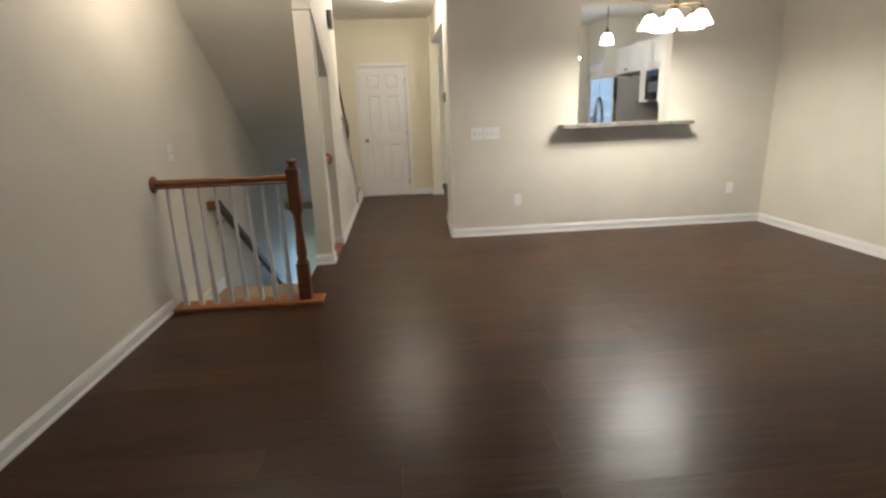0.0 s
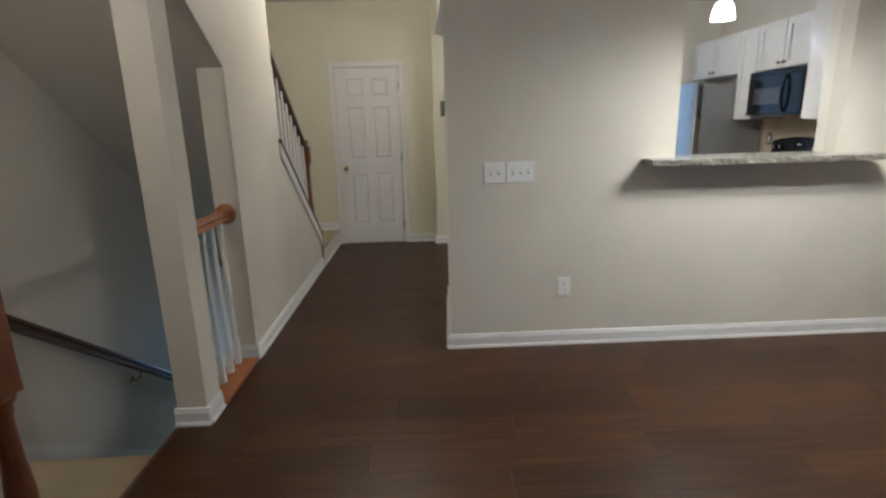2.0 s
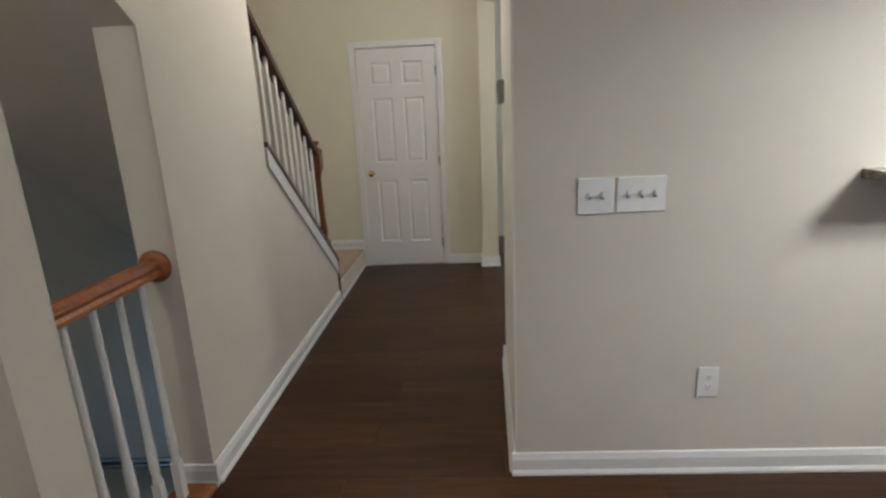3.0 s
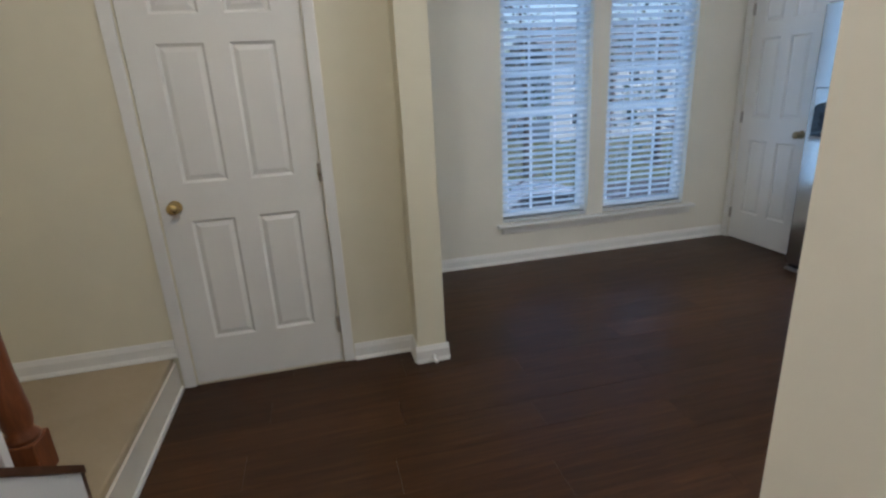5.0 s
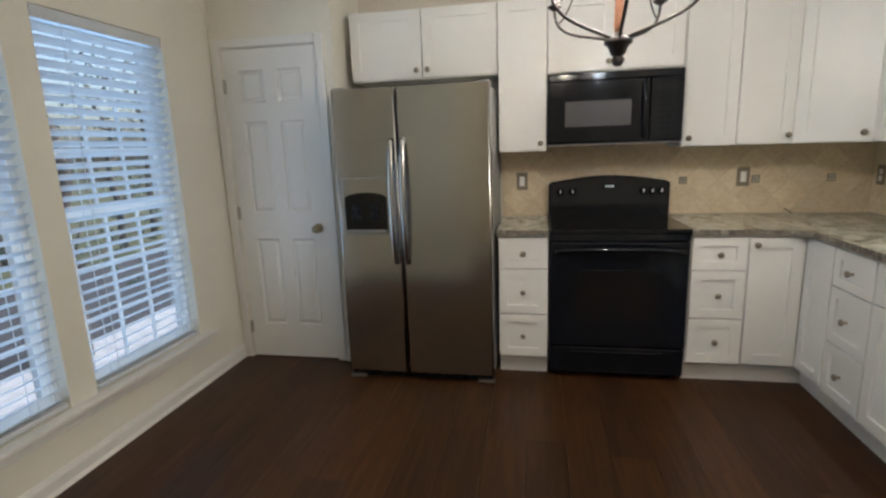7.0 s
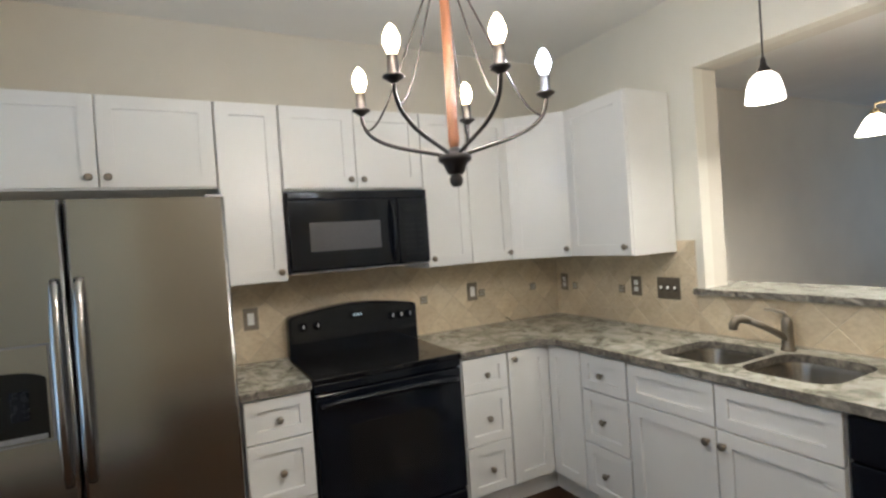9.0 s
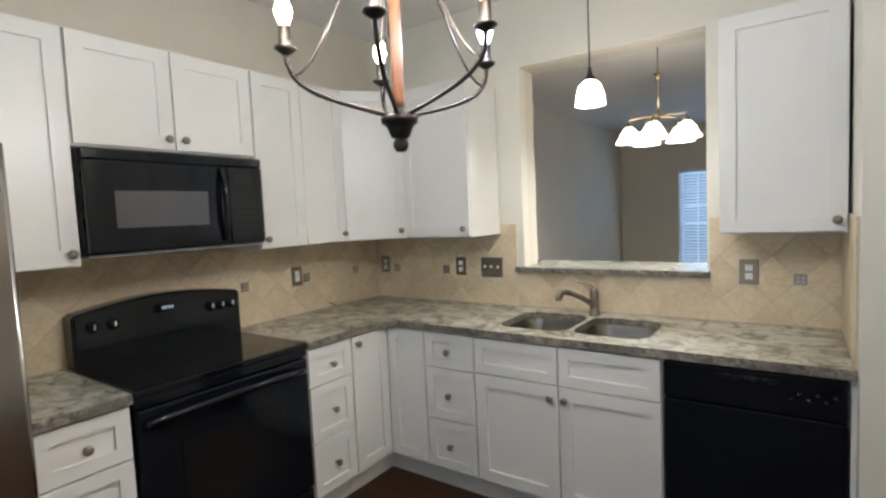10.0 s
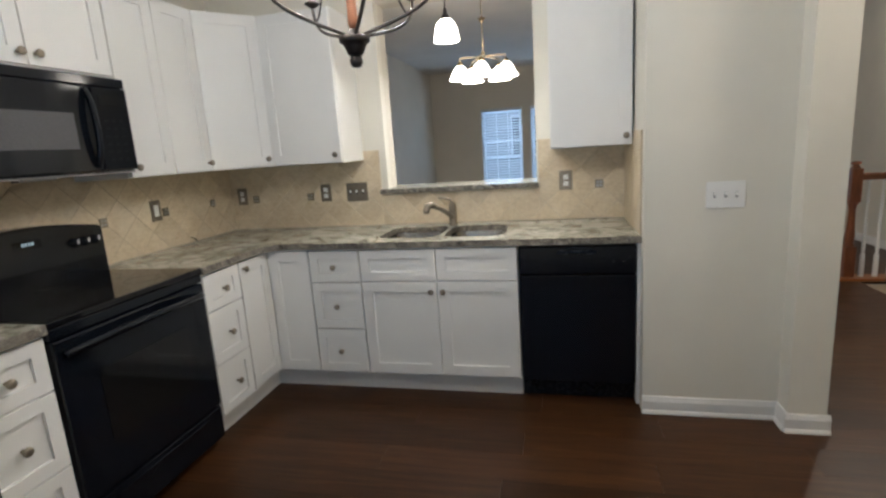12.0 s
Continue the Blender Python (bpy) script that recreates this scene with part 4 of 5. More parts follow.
for px in (0.09, 0.2):
    part("dispenser_paddle", boxes((px, px + 0.05, -0.012, -0.009, 1.0, 1.1), bevel=0.001), BLACK_SATIN, dp)
part("drip_tray", boxes((0.05, 0.295, -0.02, -0.0085, 0.93, 0.947), bevel=0.003), GREY_BOX, dp)
part("base_grille", boxes((0.01, FW - 0.01, 0.03, 0.066, 0.008, 0.052)), BLACK_SATIN, fr)
for px in (0.0, FW - 0.1):
    part("foot_bar", boxes((px, px + 0.1, 0.004, 0.05, 0, 0.02), bevel=0.006), NICKEL, fr)
for px in (0.005, FW - 0.07):
    part("hinge_cover", boxes((px, px + 0.065, 0.02, 0.12, FH, FH + 0.012), bevel=0.004), GREY_CASE, fr)

RW = 0.765
rg = thing("range", "black freestanding electric range with glass cooktop", "range", 2.945, 2.121, 0, E_WALL)
part("body", boxes((0.0, RW, 0.045, 0.61, 0.03, 0.89)), BLACK_SATIN, rg)
part("cooktop", boxes((-0.004, RW + 0.004, 0.0, 0.55, 0.8905, 0.918), bevel=0.006), BLACK_GLASS, rg, "glossy black ceramic cooktop")
for cx, cy, r in ((0.2, 0.15, 0.1), (0.57, 0.15, 0.075), (0.2, 0.4, 0.075), (0.57, 0.4, 0.1)):
    bm = bmesh.new()
    bmesh.ops.create_circle(bm, segments=40, radius=r, matrix=Matrix.Translation((cx, cy, 0.9187)))
    inner = bmesh.ops.create_circle(bm, segments=40, radius=r - 0.004, matrix=Matrix.Translation((cx, cy, 0.9187)))
    bmesh.ops.bridge_loops(bm, edges=list(bm.edges))
    part("burner_ring", bm, RING_PRINT, rg)
od = part("oven_door", boxes((0.003, RW - 0.003, 0.0, 0.044, 0.215, 0.845), bevel=0.008), BLACK, rg)
part("oven_window", boxes((0.15, RW - 0.15, -0.003, -0.0005, 0.38, 0.68), bevel=0.001), OVEN_GLASS, od)
part("door_handle", tube(bmesh.new(), bez((0.03, -0.008, 0.79), (0.15, -0.06, 0.815), (RW - 0.15, -0.06, 0.815), (RW - 0.03, -0.008, 0.79), 18), 0.015, 12), BLACK, od)
part("control_strip", boxes((0.0, RW, 0.006, 0.044, 0.85, 0.89), bevel=0.004), BLACK, rg)
part("storage_drawer", boxes((0.003, RW - 0.003, 0.006, 0.044, 0.04, 0.205), bevel=0.008), BLACK, rg)
part("drawer_grip", boxes((0.12, RW - 0.12, -0.006, 0.0055, 0.165, 0.185), bevel=0.005), BLACK, rg)
bm = bmesh.new()
arch = [(0.0, 0.9185), (RW, 0.9185), (RW, 1.135)] + [(RW - 0.02 - (RW - 0.04) * i / 14, 1.15 + 0.04 * math.sin(math.pi * i / 14)) for i in range(15)] + [(0.0, 1.135)]
prism(bm, arch, -0.606, -0.53, Matrix.Rotation(radians(90), 4, "X"))
bg = part("backguard", bm, BLACK, rg, "arched black control backguard")
bm = bmesh.new()
arch = [(0.015, 1.0), (RW - 0.015, 1.0), (RW - 0.015, 1.13)] + [(RW - 0.03 - (RW - 0.06) * i / 14, 1.14 + 0.036 * math.sin(math.pi * i / 14)) for i in range(15)] + [(0.015, 1.13)]
prism(bm, arch, -0.5295, -0.524, Matrix.Rotation(radians(90), 4, "X"))
part("control_panel", bm, PANEL_BLACK, bg)
for kx in (0.075, 0.155, 0.6, 0.655, 0.71):
    kb = lathe(bmesh.new(), [(0.024, 0), (0.023, 0.006), (0.019, 0.008), (0.017, 0.024), (0.012, 0.027)], 18, (kx, 0.5235, 1.085), Matrix.Rotation(radians(90), 4, "X"))
    kb = part("knob", kb, BLACK, bg)
    # coloured pale to put in the bright glint on the glossy knob
    part("pointer_glint", boxes((kx - 0.003, kx + 0.003, 0.492, 0.497, 1.08, 1.1), bevel=0.001), PLASTIC, kb, "pale tick in place of a knob's glint")
part("display", boxes((0.33, 0.45, 0.5215, 0.5235, 1.1, 1.135)), OVEN_GLASS, bg)
part("clock", boxes(*[(0.365 + i * 0.014, 0.374 + i * 0.014, 0.5205, 0.5213, 1.112, 1.126) for i in range(4)]), CLOCK, bg)
for u in (0.235, 0.265, 0.295, 0.475, 0.505, 0.535):
    for z in (1.06, 1.09, 1.12):
        part("button", boxes((u, u + 0.018, 0.5225, 0.5236, z, z + 0.006)), PANEL_PRINT, bg)

mw = thing("microwave", "black over-the-range microwave oven under the wall cabinet", "microwave", 3.17, 2.137, 1.398, E_WALL)
MW, MH = 0.762, 0.405
part("body", boxes((0.0, MW, 0.03, 0.39, 0.0, MH)), BLACK_SATIN, mw)
dr = part("door", boxes((0.004, 0.575, 0.0, 0.0295, 0.006, MH - 0.045), bevel=0.006), BLACK, mw)
part("door_window", boxes((0.1, 0.475, -0.003, -0.0005, 0.1, 0.245), bevel=0.001), MESH_GLASS, dr)
part("handle", tube(bmesh.new(), bez((0.545, -0.002, 0.03), (0.545, -0.042, 0.06), (0.545, -0.042, 0.31), (0.545, -0.002, 0.345), 14), 0.013, 10), BLACK, dr)
pn = part("control_panel", boxes((0.58, MW - 0.004, 0.0, 0.0295, 0.006, MH - 0.045), bevel=0.006), BLACK, mw)
for j in range(6):
    for i in range(3):
        part("button", boxes((0.612 + i * 0.04, 0.636 + i * 0.04, -0.0012, -0.0002, 0.05 + j * 0.033, 0.057 + j * 0.033)), PANEL_PRINT, pn)
part("display", boxes((0.605, 0.735, -0.0015, -0.0002, 0.285, 0.325)), OVEN_GLASS, pn)
part("vent_strip", boxes((0.004, MW - 0.004, 0.004, 0.0295, MH - 0.042, MH - 0.002), bevel=0.004), BLACK, mw)
part("underside", boxes((0.006, MW - 0.006, 0.02, 0.38, -0.008, -0.0005), (0.25, 0.4, 0.06, 0.1, -0.016, -0.0085), bevel=0.001), GREY_BOX, mw)

dw = thing("dishwasher", "black built-in dishwasher beside the sink cabinet", "dishwasher", 1.481, FACE_Y + 0.01, 0, S_WALL)
part("tub", boxes((0.002, 0.594, 0.05, 0.56, 0.02, 0.872)), BLACK_SATIN, dw)
part("door", boxes((0.003, 0.593, 0.0, 0.049, 0.115, 0.715), bevel=0.006), BLACK, dw)
pn = part("control_panel", boxes((0.003, 0.593, -0.008, 0.049, 0.722, 0.87), bevel=0.008), BLACK, dw)
part("grip", boxes((0.2, 0.396, -0.016, -0.0085, 0.83, 0.848), bevel=0.003), BLACK_SATIN, pn)
for i in range(6):
    part("button", lathe(bmesh.new(), [(0.008, 0), (0.0075, 0.004), (0.002, 0.005)], 12, (0.43 + i * 0.025, -0.0085, 0.785 + 0.02 * (i % 2)), Matrix.Rotation(radians(90), 4, "X")), PANEL_PRINT, pn)
part("toe_panel", boxes((0.003, 0.593, 0.06, 0.075, 0.005, 0.108)), BLACK_SATIN, dw)


# ---- lamps ----
def shade_profile(r, h):
    return [(0.024, 0), (r * 0.5, -h * 0.07), (r * 0.72, -h * 0.22), (r * 0.87, -h * 0.48), (r * 0.94, -h * 0.75), (r, -h), (r - 0.004, -h), (r * 0.9, -h * 0.74), (r * 0.82, -h * 0.48), (r * 0.68, -h * 0.25), (0.02, -0.02)]


# kitchen candle chandelier
CX, CY, CZ = 1.828, 1.937, 1.652
ch = thing("candle_chandelier", "dark bronze five-arm candle chandelier with lit bulbs", "chandelier", CX, CY, CZ)
part("finial", lathe(bmesh.new(), [(0.002, 0), (0.012, 0.002), (0.018, 0.011), (0.019, 0.02), (0.016, 0.03), (0.01, 0.036)], 18), BRONZE, ch)
part("hub", lathe(bmesh.new(), [(0.018, 0.034), (0.023, 0.038), (0.03, 0.056), (0.036, 0.066), (0.044, 0.07), (0.046, 0.082), (0.032, 0.09), (0.016, 0.094), (0.014, 0.106)], 20), BRONZE, ch)
part("stem", lathe(bmesh.new(), [(0.012, 0.105), (0.0155, 0.125), (0.0145, 0.16), (0.0135, 0.5), (0.015, 0.62), (0.01, 0.65)], 16), COPPER_WOOD, ch, "reddish turned wooden stem")
part("chain_rod", tube(bmesh.new(), [(0, 0, 0.64), (0, 0, H - CZ - 0.03)], 0.006), BRONZE, ch)
part("canopy", lathe(bmesh.new(), [(0.012, H - CZ - 0.05), (0.05, H - CZ - 0.03), (0.062, H - CZ - 0.012), (0.064, H - CZ - 0.0005)], 24), BRONZE, ch)
AR, AZ = 0.257, 0.236
for i, turn in enumerate((51, 121, 177, 320, 243)):
    a = radians(turn)
    ca, sa = math.cos(a), math.sin(a)

    def at(r, z):
        return (r * ca, r * sa, z)

    arm = part("arm", tube(bmesh.new(), bez(at(0.03, 0.088), at(0.15, 0.122), at(AR + 0.004, 0.135), at(AR, AZ - 0.01), 18), 0.0055, 8), BRONZE, ch)
    part("scroll_wire", tube(bmesh.new(), bez(at(AR - 0.012, 0.178), at(0.19, 0.18), at(0.15, 0.33), at(0.012, 0.61), 18), 0.003, 6), BRONZE, ch)
    part("cup", lathe(bmesh.new(), [(0.006, AZ - 0.014), (0.02, AZ - 0.004), (0.026, AZ), (0.024, AZ + 0.004), (0.014, AZ + 0.006), (0.013, AZ + 0.05), (0.008, AZ + 0.052)], 16, (AR * ca, AR * sa, 0)), BRONZE, arm)
    cool = i == 4
    part("bulb", lathe(bmesh.new(), [(0.008, AZ + 0.052), (0.013, AZ + 0.06), (0.02, AZ + 0.078), (0.019, AZ + 0.092), (0.011, AZ + 0.112), (0.002, AZ + 0.122)], 16, (AR * ca, AR * sa, 0)), BULB_COOL if cool else BULB_WARM, arm)
    lamp(CX + AR * ca, CY + AR * sa, CZ + AZ + 0.103, CANDLE_W * (1.7 if cool else 1.0), COOL if cool else CANDLE, 0.027)

# pendant over the sink
PX, PY, PZ = 1.865, 0.425, 1.995
pd = thing("pendant_lamp", "frosted glass bell pendant lamp on a dark cord", "pendant lamp", PX, PY, PZ)
part("shade", lathe(bmesh.new(), [(r, z + 0.118) for r, z in shade_profile(0.072, 0.118)], 28), SHADE, pd)
part("cap", lathe(bmesh.new(), [(0.03, 0.112), (0.028, 0.125), (0.014, 0.145), (0.008, 0.18)], 18), BRONZE, pd)
part("cord", tube(bmesh.new(), [(0, 0, 0.175), (0, 0, H - PZ - 0.02)], 0.004, 8), BRONZE, pd)
part("canopy", lathe(bmesh.new(), [(0.01, H - PZ - 0.04), (0.05, H - PZ - 0.02), (0.056, H - PZ - 0.0005)], 22), BRONZE, pd)
lamp(PX, PY, PZ + 0.035, PENDANT_W, NEUTRAL, 0.025)

# dining chandelier in the living room
LX, LY, LZ = 1.86, -1.03, 1.94
lc = thing("glass_chandelier", "brass five-arm chandelier with frosted bell shades", "chandelier", LX, LY, LZ)
part("column", lathe(bmesh.new(), [(0.004, 0.1), (0.014, 0.11), (0.02, 0.13), (0.013, 0.15), (0.012, 0.2), (0.018, 0.215), (0.008, 0.24)], 16), AGED_BRASS, lc)
part("rod", tube(bmesh.new(), [(0, 0, 0.23), (0, 0, H - LZ - 0.12)], 0.005), AGED_BRASS, lc)
part("ornament", lathe(bmesh.new(), [(0.006, 0.45), (0.018, 0.465), (0.034, 0.49), (0.012, 0.495), (0.006, 0.51)], 16), AGED_BRASS, lc)
part("canopy", lathe(bmesh.new(), [(0.008, H - LZ - 0.13), (0.016, H - LZ - 0.1), (0.03, H - LZ - 0.055), (0.062, H - LZ - 0.025), (0.072, H - LZ - 0.012), (0.072, H - LZ - 0.0005)], 24), AGED_BRASS, lc)
for i in range(5):
    a = radians(20 + 72 * i)
    ca, sa = math.cos(a), math.sin(a)
    R = 0.2
    arm = part("arm", tube(bmesh.new(), [(0.012 * ca, 0.012 * sa, 0.19), (0.1 * ca, 0.1 * sa, 0.188), (R * ca, R * sa, 0.18), (R * ca, R * sa, 0.135)], 0.006, 8), AGED_BRASS, lc)
    part("socket", lathe(bmesh.new(), [(0.022, 0.118), (0.024, 0.14), (0.014, 0.152)], 14, (R * ca, R * sa, 0)), AGED_BRASS, arm)
    part("shade", lathe(bmesh.new(), [(0.026, 0.12), (0.04, 0.11), (0.058, 0.085), (0.072, 0.055), (0.088, 0.025), (0.098, 0.012), (0.095, 0.012), (0.084, 0.026), (0.066, 0.055), (0.05, 0.083), (0.02, 0.105)], 26, (R * ca, R * sa, 0)), SHADE, arm, "lit frosted glass bell shade")
    lamp(LX + R * ca, LY + R * sa, LZ + 0.05, DINING_W, NEUTRAL, 0.04)


def unseen_flush_light(x, y, watts, colour):
    t = thing("ceiling_light", "unseen round flush ceiling light with frosted dome", "ceiling light", x, y, H)
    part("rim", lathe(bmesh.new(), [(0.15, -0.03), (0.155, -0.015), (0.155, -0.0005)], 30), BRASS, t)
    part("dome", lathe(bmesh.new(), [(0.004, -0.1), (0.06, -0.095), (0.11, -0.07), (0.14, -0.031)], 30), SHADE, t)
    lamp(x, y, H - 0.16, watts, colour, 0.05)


# fixtures out of view, assumed as sources of the hall's and stairwell's warm light
unseen_flush_light(-0.5, 1.2, HALL_W, WARM)
unseen_flush_light(-1.65, -1.95, STAIR_W, WARM)


# ---- wall plates, thermostat ----
def wall_plate(name, label, m, w, h, kind, material, group=""):
    """A plate in the plane y = 0 facing -y, centred, placed by m."""
    t = new(name)
    t.matrix_basis = m
    tagged(t, label, "wall plate", group)
    part("plate", boxes((-w / 2, w / 2, -0.006, 0, -h / 2, h / 2), bevel=0.0025), material, t)
    kinds = kind.split()
    for i, kd in enumerate(kinds):
        x = (i - (len(kinds) - 1) / 2) * 0.046
        if kd == "toggle":
            part("toggle", boxes((x - 0.004, x + 0.004, -0.018, -0.0065, -0.004, 0.012), bevel=0.0015), PLASTIC, t)
            part("toggle_slot", boxes((x - 0.006, x + 0.006, -0.0065, -0.006, -0.013, 0.013)), SLOT if material is not PLASTIC else GREY_BOX, t)
        elif kd == "rocker":
            part("rocker", boxes((x - 0.017, x + 0.017, -0.009, -0.006, -0.033, 0.033), bevel=0.0015), PLASTIC, t)
        else:
            for z in (-0.02, 0.02):
                f = part("receptacle", boxes((x - 0.015, x + 0.015, -0.0085, -0.006, z - 0.014, z + 0.014), bevel=0.0015), PLASTIC, t)
                part("slots", boxes((x - 0.007, x - 0.005, -0.0088, -0.0083, z - 0.003, z + 0.007), (x + 0.005, x + 0.007, -0.0088, -0.0083, z - 0.003, z + 0.007), (x - 0.002, x + 0.002, -0.0088, -0.0083, z - 0.01, z - 0.006)), SLOT, f)
    return t


WP = "wall plates"
wall_plate("switch_plate", "white two-gang toggle switch plate on the wall", pose(0.322, FRONT - 0.0005, 1.102), 0.125, 0.125, "toggle toggle", PLASTIC, WP)
wall_plate("switch_plate", "white three-gang toggle switch plate on the wall", pose(0.477, FRONT - 0.0005, 1.103), 0.165, 0.122, "toggle toggle toggle", PLASTIC, WP)
wall_plate("outlet", "white duplex outlet low on the wall", pose(0.757, FRONT - 0.0005, 0.385), 0.076, 0.122, "outlet", PLASTIC, WP)
wall_plate("outlet", "white duplex outlet low on the wall", pose(3.18, FRONT - 0.0005, 0.4), 0.076, 0.122, "outlet", PLASTIC, WP)
wall_plate("switch_plate", "white toggle switch plate above the stair rail", pose(WEST + 0.0005, -1.39, 1.12, 0, 0, 90), 0.076, 0.122, "toggle", PLASTIC, WP)
wall_plate("switch_plate", "white three-gang toggle switch plate on the end wall", pose(0.517, 0.8425, 1.113, 0, 0, 180), 0.165, 0.122, "toggle toggle toggle", PLASTIC, WP)
PY_ = TILE_Y + 0.0005
for x, kd, w in ((3.48, "outlet", 0.076), (2.829, "outlet", 0.076), (1.222, "outlet", 0.078)):
    wall_plate("outlet", "pewter duplex outlet plate on the tiled backsplash", pose(x, PY_, 1.155 if x > 2 else 1.162, 0, 0, 180), w, 0.118, kd, DARK_NICKEL, WP)
wall_plate("switch_plate", "pewter three-gang switch plate on the backsplash", pose(2.6, PY_, 1.152, 0, 0, 180), 0.152, 0.125, "toggle toggle toggle", DARK_NICKEL, WP)
for y in (2.3, 0.897):
    wall_plate("switch_plate", "pewter rocker plate on the tiled backsplash", pose(TILE_X - 0.0005, y, 1.156, 0, 0, -90), 0.076, 0.12, "rocker", DARK_NICKEL, WP)
th = thing("thermostat", "grey wall thermostat beside the hall", "thermostat", 0.0695, 0.69, 1.495, -90)
part("case", boxes((-0.06, 0.06, -0.028, 0, -0.052, 0.052), bevel=0.005), GREY_BOX, th)
part("screen", boxes((-0.03, 0.03, -0.0295, -0.0285, 0.0, 0.035)), SLOT, th)
dbc = thing("door_chime", "small grey door chime box high on the wall", "door chime", STAIR_X + 0.0005, 0.36, 2.3, 90)
part("case", boxes((-0.05, 0.05, -0.045, 0, -0.09, 0.09), bevel=0.006), GREY_BOX, dbc)
part("grille", boxes(*[(-0.035, 0.035, -0.0465, -0.0455, -0.06 + i * 0.02, -0.052 + i * 0.02) for i in range(6)]), SLOT, dbc)


# ---- tiled backsplash ----
def clip_poly(poly, x0, x1, z0, z1):
    for ax, lim, keep_low in ((0, x0, False), (0, x1, True), (1, z0, False), (1, z1, True)):
        out = []
        for i, p in enumerate(poly):
            q = poly[(i + 1) % len(poly)]
            pin = (p[ax] <= lim) if keep_low else (p[ax] >= lim)
            qin = (q[ax] <= lim) if keep_low else (q[ax] >= lim)
            if pin:
                out.append(p)
            if pin != qin:
                f = (lim - p[ax]) / (q[ax] - p[ax])
                out.append((p[0] + f * (q[0] - p[0]), p[1] + f * (q[1] - p[1])))
        poly = out
        if len(poly) < 3:
            return []
    return poly


DIAG = 0.2136


def tiles(parent, areas, u0, z0, to_world):
    """Diamond tiles over rectangles (u0, u1, z0, z1) of a wall; u0, z0 is one lattice corner."""
    full = {}
    for a0, a1, b0, b1 in areas:
        for i in range(-40, 41):
            for j in range(-14, 15):
                if (i + j) % 2 == 0:
                    continue
                cu, cz = u0 + i * DIAG / 2, z0 + j * DIAG / 2
                if cu < a0 - DIAG or cu > a1 + DIAG or cz < b0 - DIAG or cz > b1 + DIAG:
                    continue
                g = DIAG / 2 - 0.0026
                poly = clip_poly([(cu + g, cz), (cu, cz + g), (cu - g, cz), (cu, cz - g)], a0 + 0.0008, a1 - 0.0008, b0 + 0.0008, b1 - 0.0008)
                if len(poly) < 3:
                    continue
                whole = len(poly) == 4 and abs(poly[0][0] - cu - g) < 1e-6 and abs(poly[2][0] - cu + g) < 1e-6 and abs(poly[1][1] - cz - g) < 1e-6 and abs(poly[3][1] - cz + g) < 1e-6
                if whole and "tile" in full:
                    d = full["tile"]
                else:
                    bm = bmesh.new()
                    rim = [(u - cu, z - cz) for u, z in poly]
                    s = 0.982
                    mu, mz = sum(p[0] for p in rim) / len(rim), sum(p[1] for p in rim) / len(rim)
                    lo = [bm.verts.new((u, 0, z)) for u, z in rim]
                    md = [bm.verts.new((u, -0.0075, z)) for u, z in rim]
                    hi = [bm.verts.new((mu + (u - mu) * s, -0.009, mz + (z - mz) * s)) for u, z in rim]
                    try:
                        for p, q in ((lo, md), (md, hi)):
                            for t in range(len(p)):
                                k2 = (t + 1) % len(p)
                                bm.faces.new((p[t], p[k2], q[k2], q[t]))
                        bm.faces.new(hi)
                    except ValueError:
                        bm.free()
                        continue
                    bmesh.ops.recalc_face_normals(bm, faces=bm.faces)
                    d = mesh_of("tile", bm, TILE)
                    if whole:
                        full["tile"] = d
                o = new("tile", d)
                o.parent = parent
                o.matrix_basis = to_world @ Matrix.Translation((cu, random.uniform(-0.0004, 0.0004), cz))


bs = thing("wall_backsplash_sink", "diagonal cream travertine tile backsplash", "backsplash", kind="structure")
part("grout", boxes((0.869, EAST, BACK + 0.0005, BACK + 0.0085, 0.9165, 1.127), (2.425, EAST, BACK + 0.0005, BACK + 0.0085, 1.127, 1.42), (0.869, 1.385, BACK + 0.0005, BACK + 0.0085, 1.127, 1.42)), GROUT, bs)
# local u runs along -x here, so the front faces +y
flip = Matrix.Translation((0, BACK + 0.0012, 0)) @ Matrix.Rotation(math.pi, 4, "Z")
tiles(bs, [(-EAST + 0.01, -2.426, 0.9165, 1.42), (-2.426, -1.384, 0.9165, 1.126), (-1.384, -0.87, 0.9165, 1.42)], -3.374, 1.132, flip)
be = thing("wall_backsplash_range", "diagonal cream travertine tile backsplash behind the range", "backsplash", kind="structure")
part("grout", boxes((EAST - 0.0085, EAST - 0.0005, BACK + 0.01, 2.436, 0.9165, 1.42)), GROUT, be)
east = Matrix.Translation((EAST - 0.0012, 0, 0)) @ Matrix.Rotation(-math.pi / 2, 4, "Z")
tiles(be, [(-2.435, -(BACK + 0.012), 0.9165, 1.4)], -1.258, 1.14, east)
bb = thing("wall_backsplash_end", "cream travertine tiles on the return wall", "backsplash", kind="structure")
part("grout", boxes((0.8685, 0.8765, BACK + 0.012, 0.78, 0.9165, 1.43)), GROUT, bb)
ret = Matrix.Translation((0.8692, 0, 0)) @ Matrix.Rotation(math.pi / 2, 4, "Z")
tiles(bb, [(BACK + 0.013, 0.78, 0.9165, 1.43)], 0.3, 1.13, ret)
structure("trim_caulk_sink", boxes((0.88, EAST - 0.01, TILE_Y - 0.0005, TILE_Y + 0.004, 0.9165, 0.922)), CAULK)
structure("trim_caulk_range", boxes((TILE_X - 0.004, TILE_X + 0.0005, TILE_Y + 0.006, 1.35, 0.9165, 0.922)), CAULK)


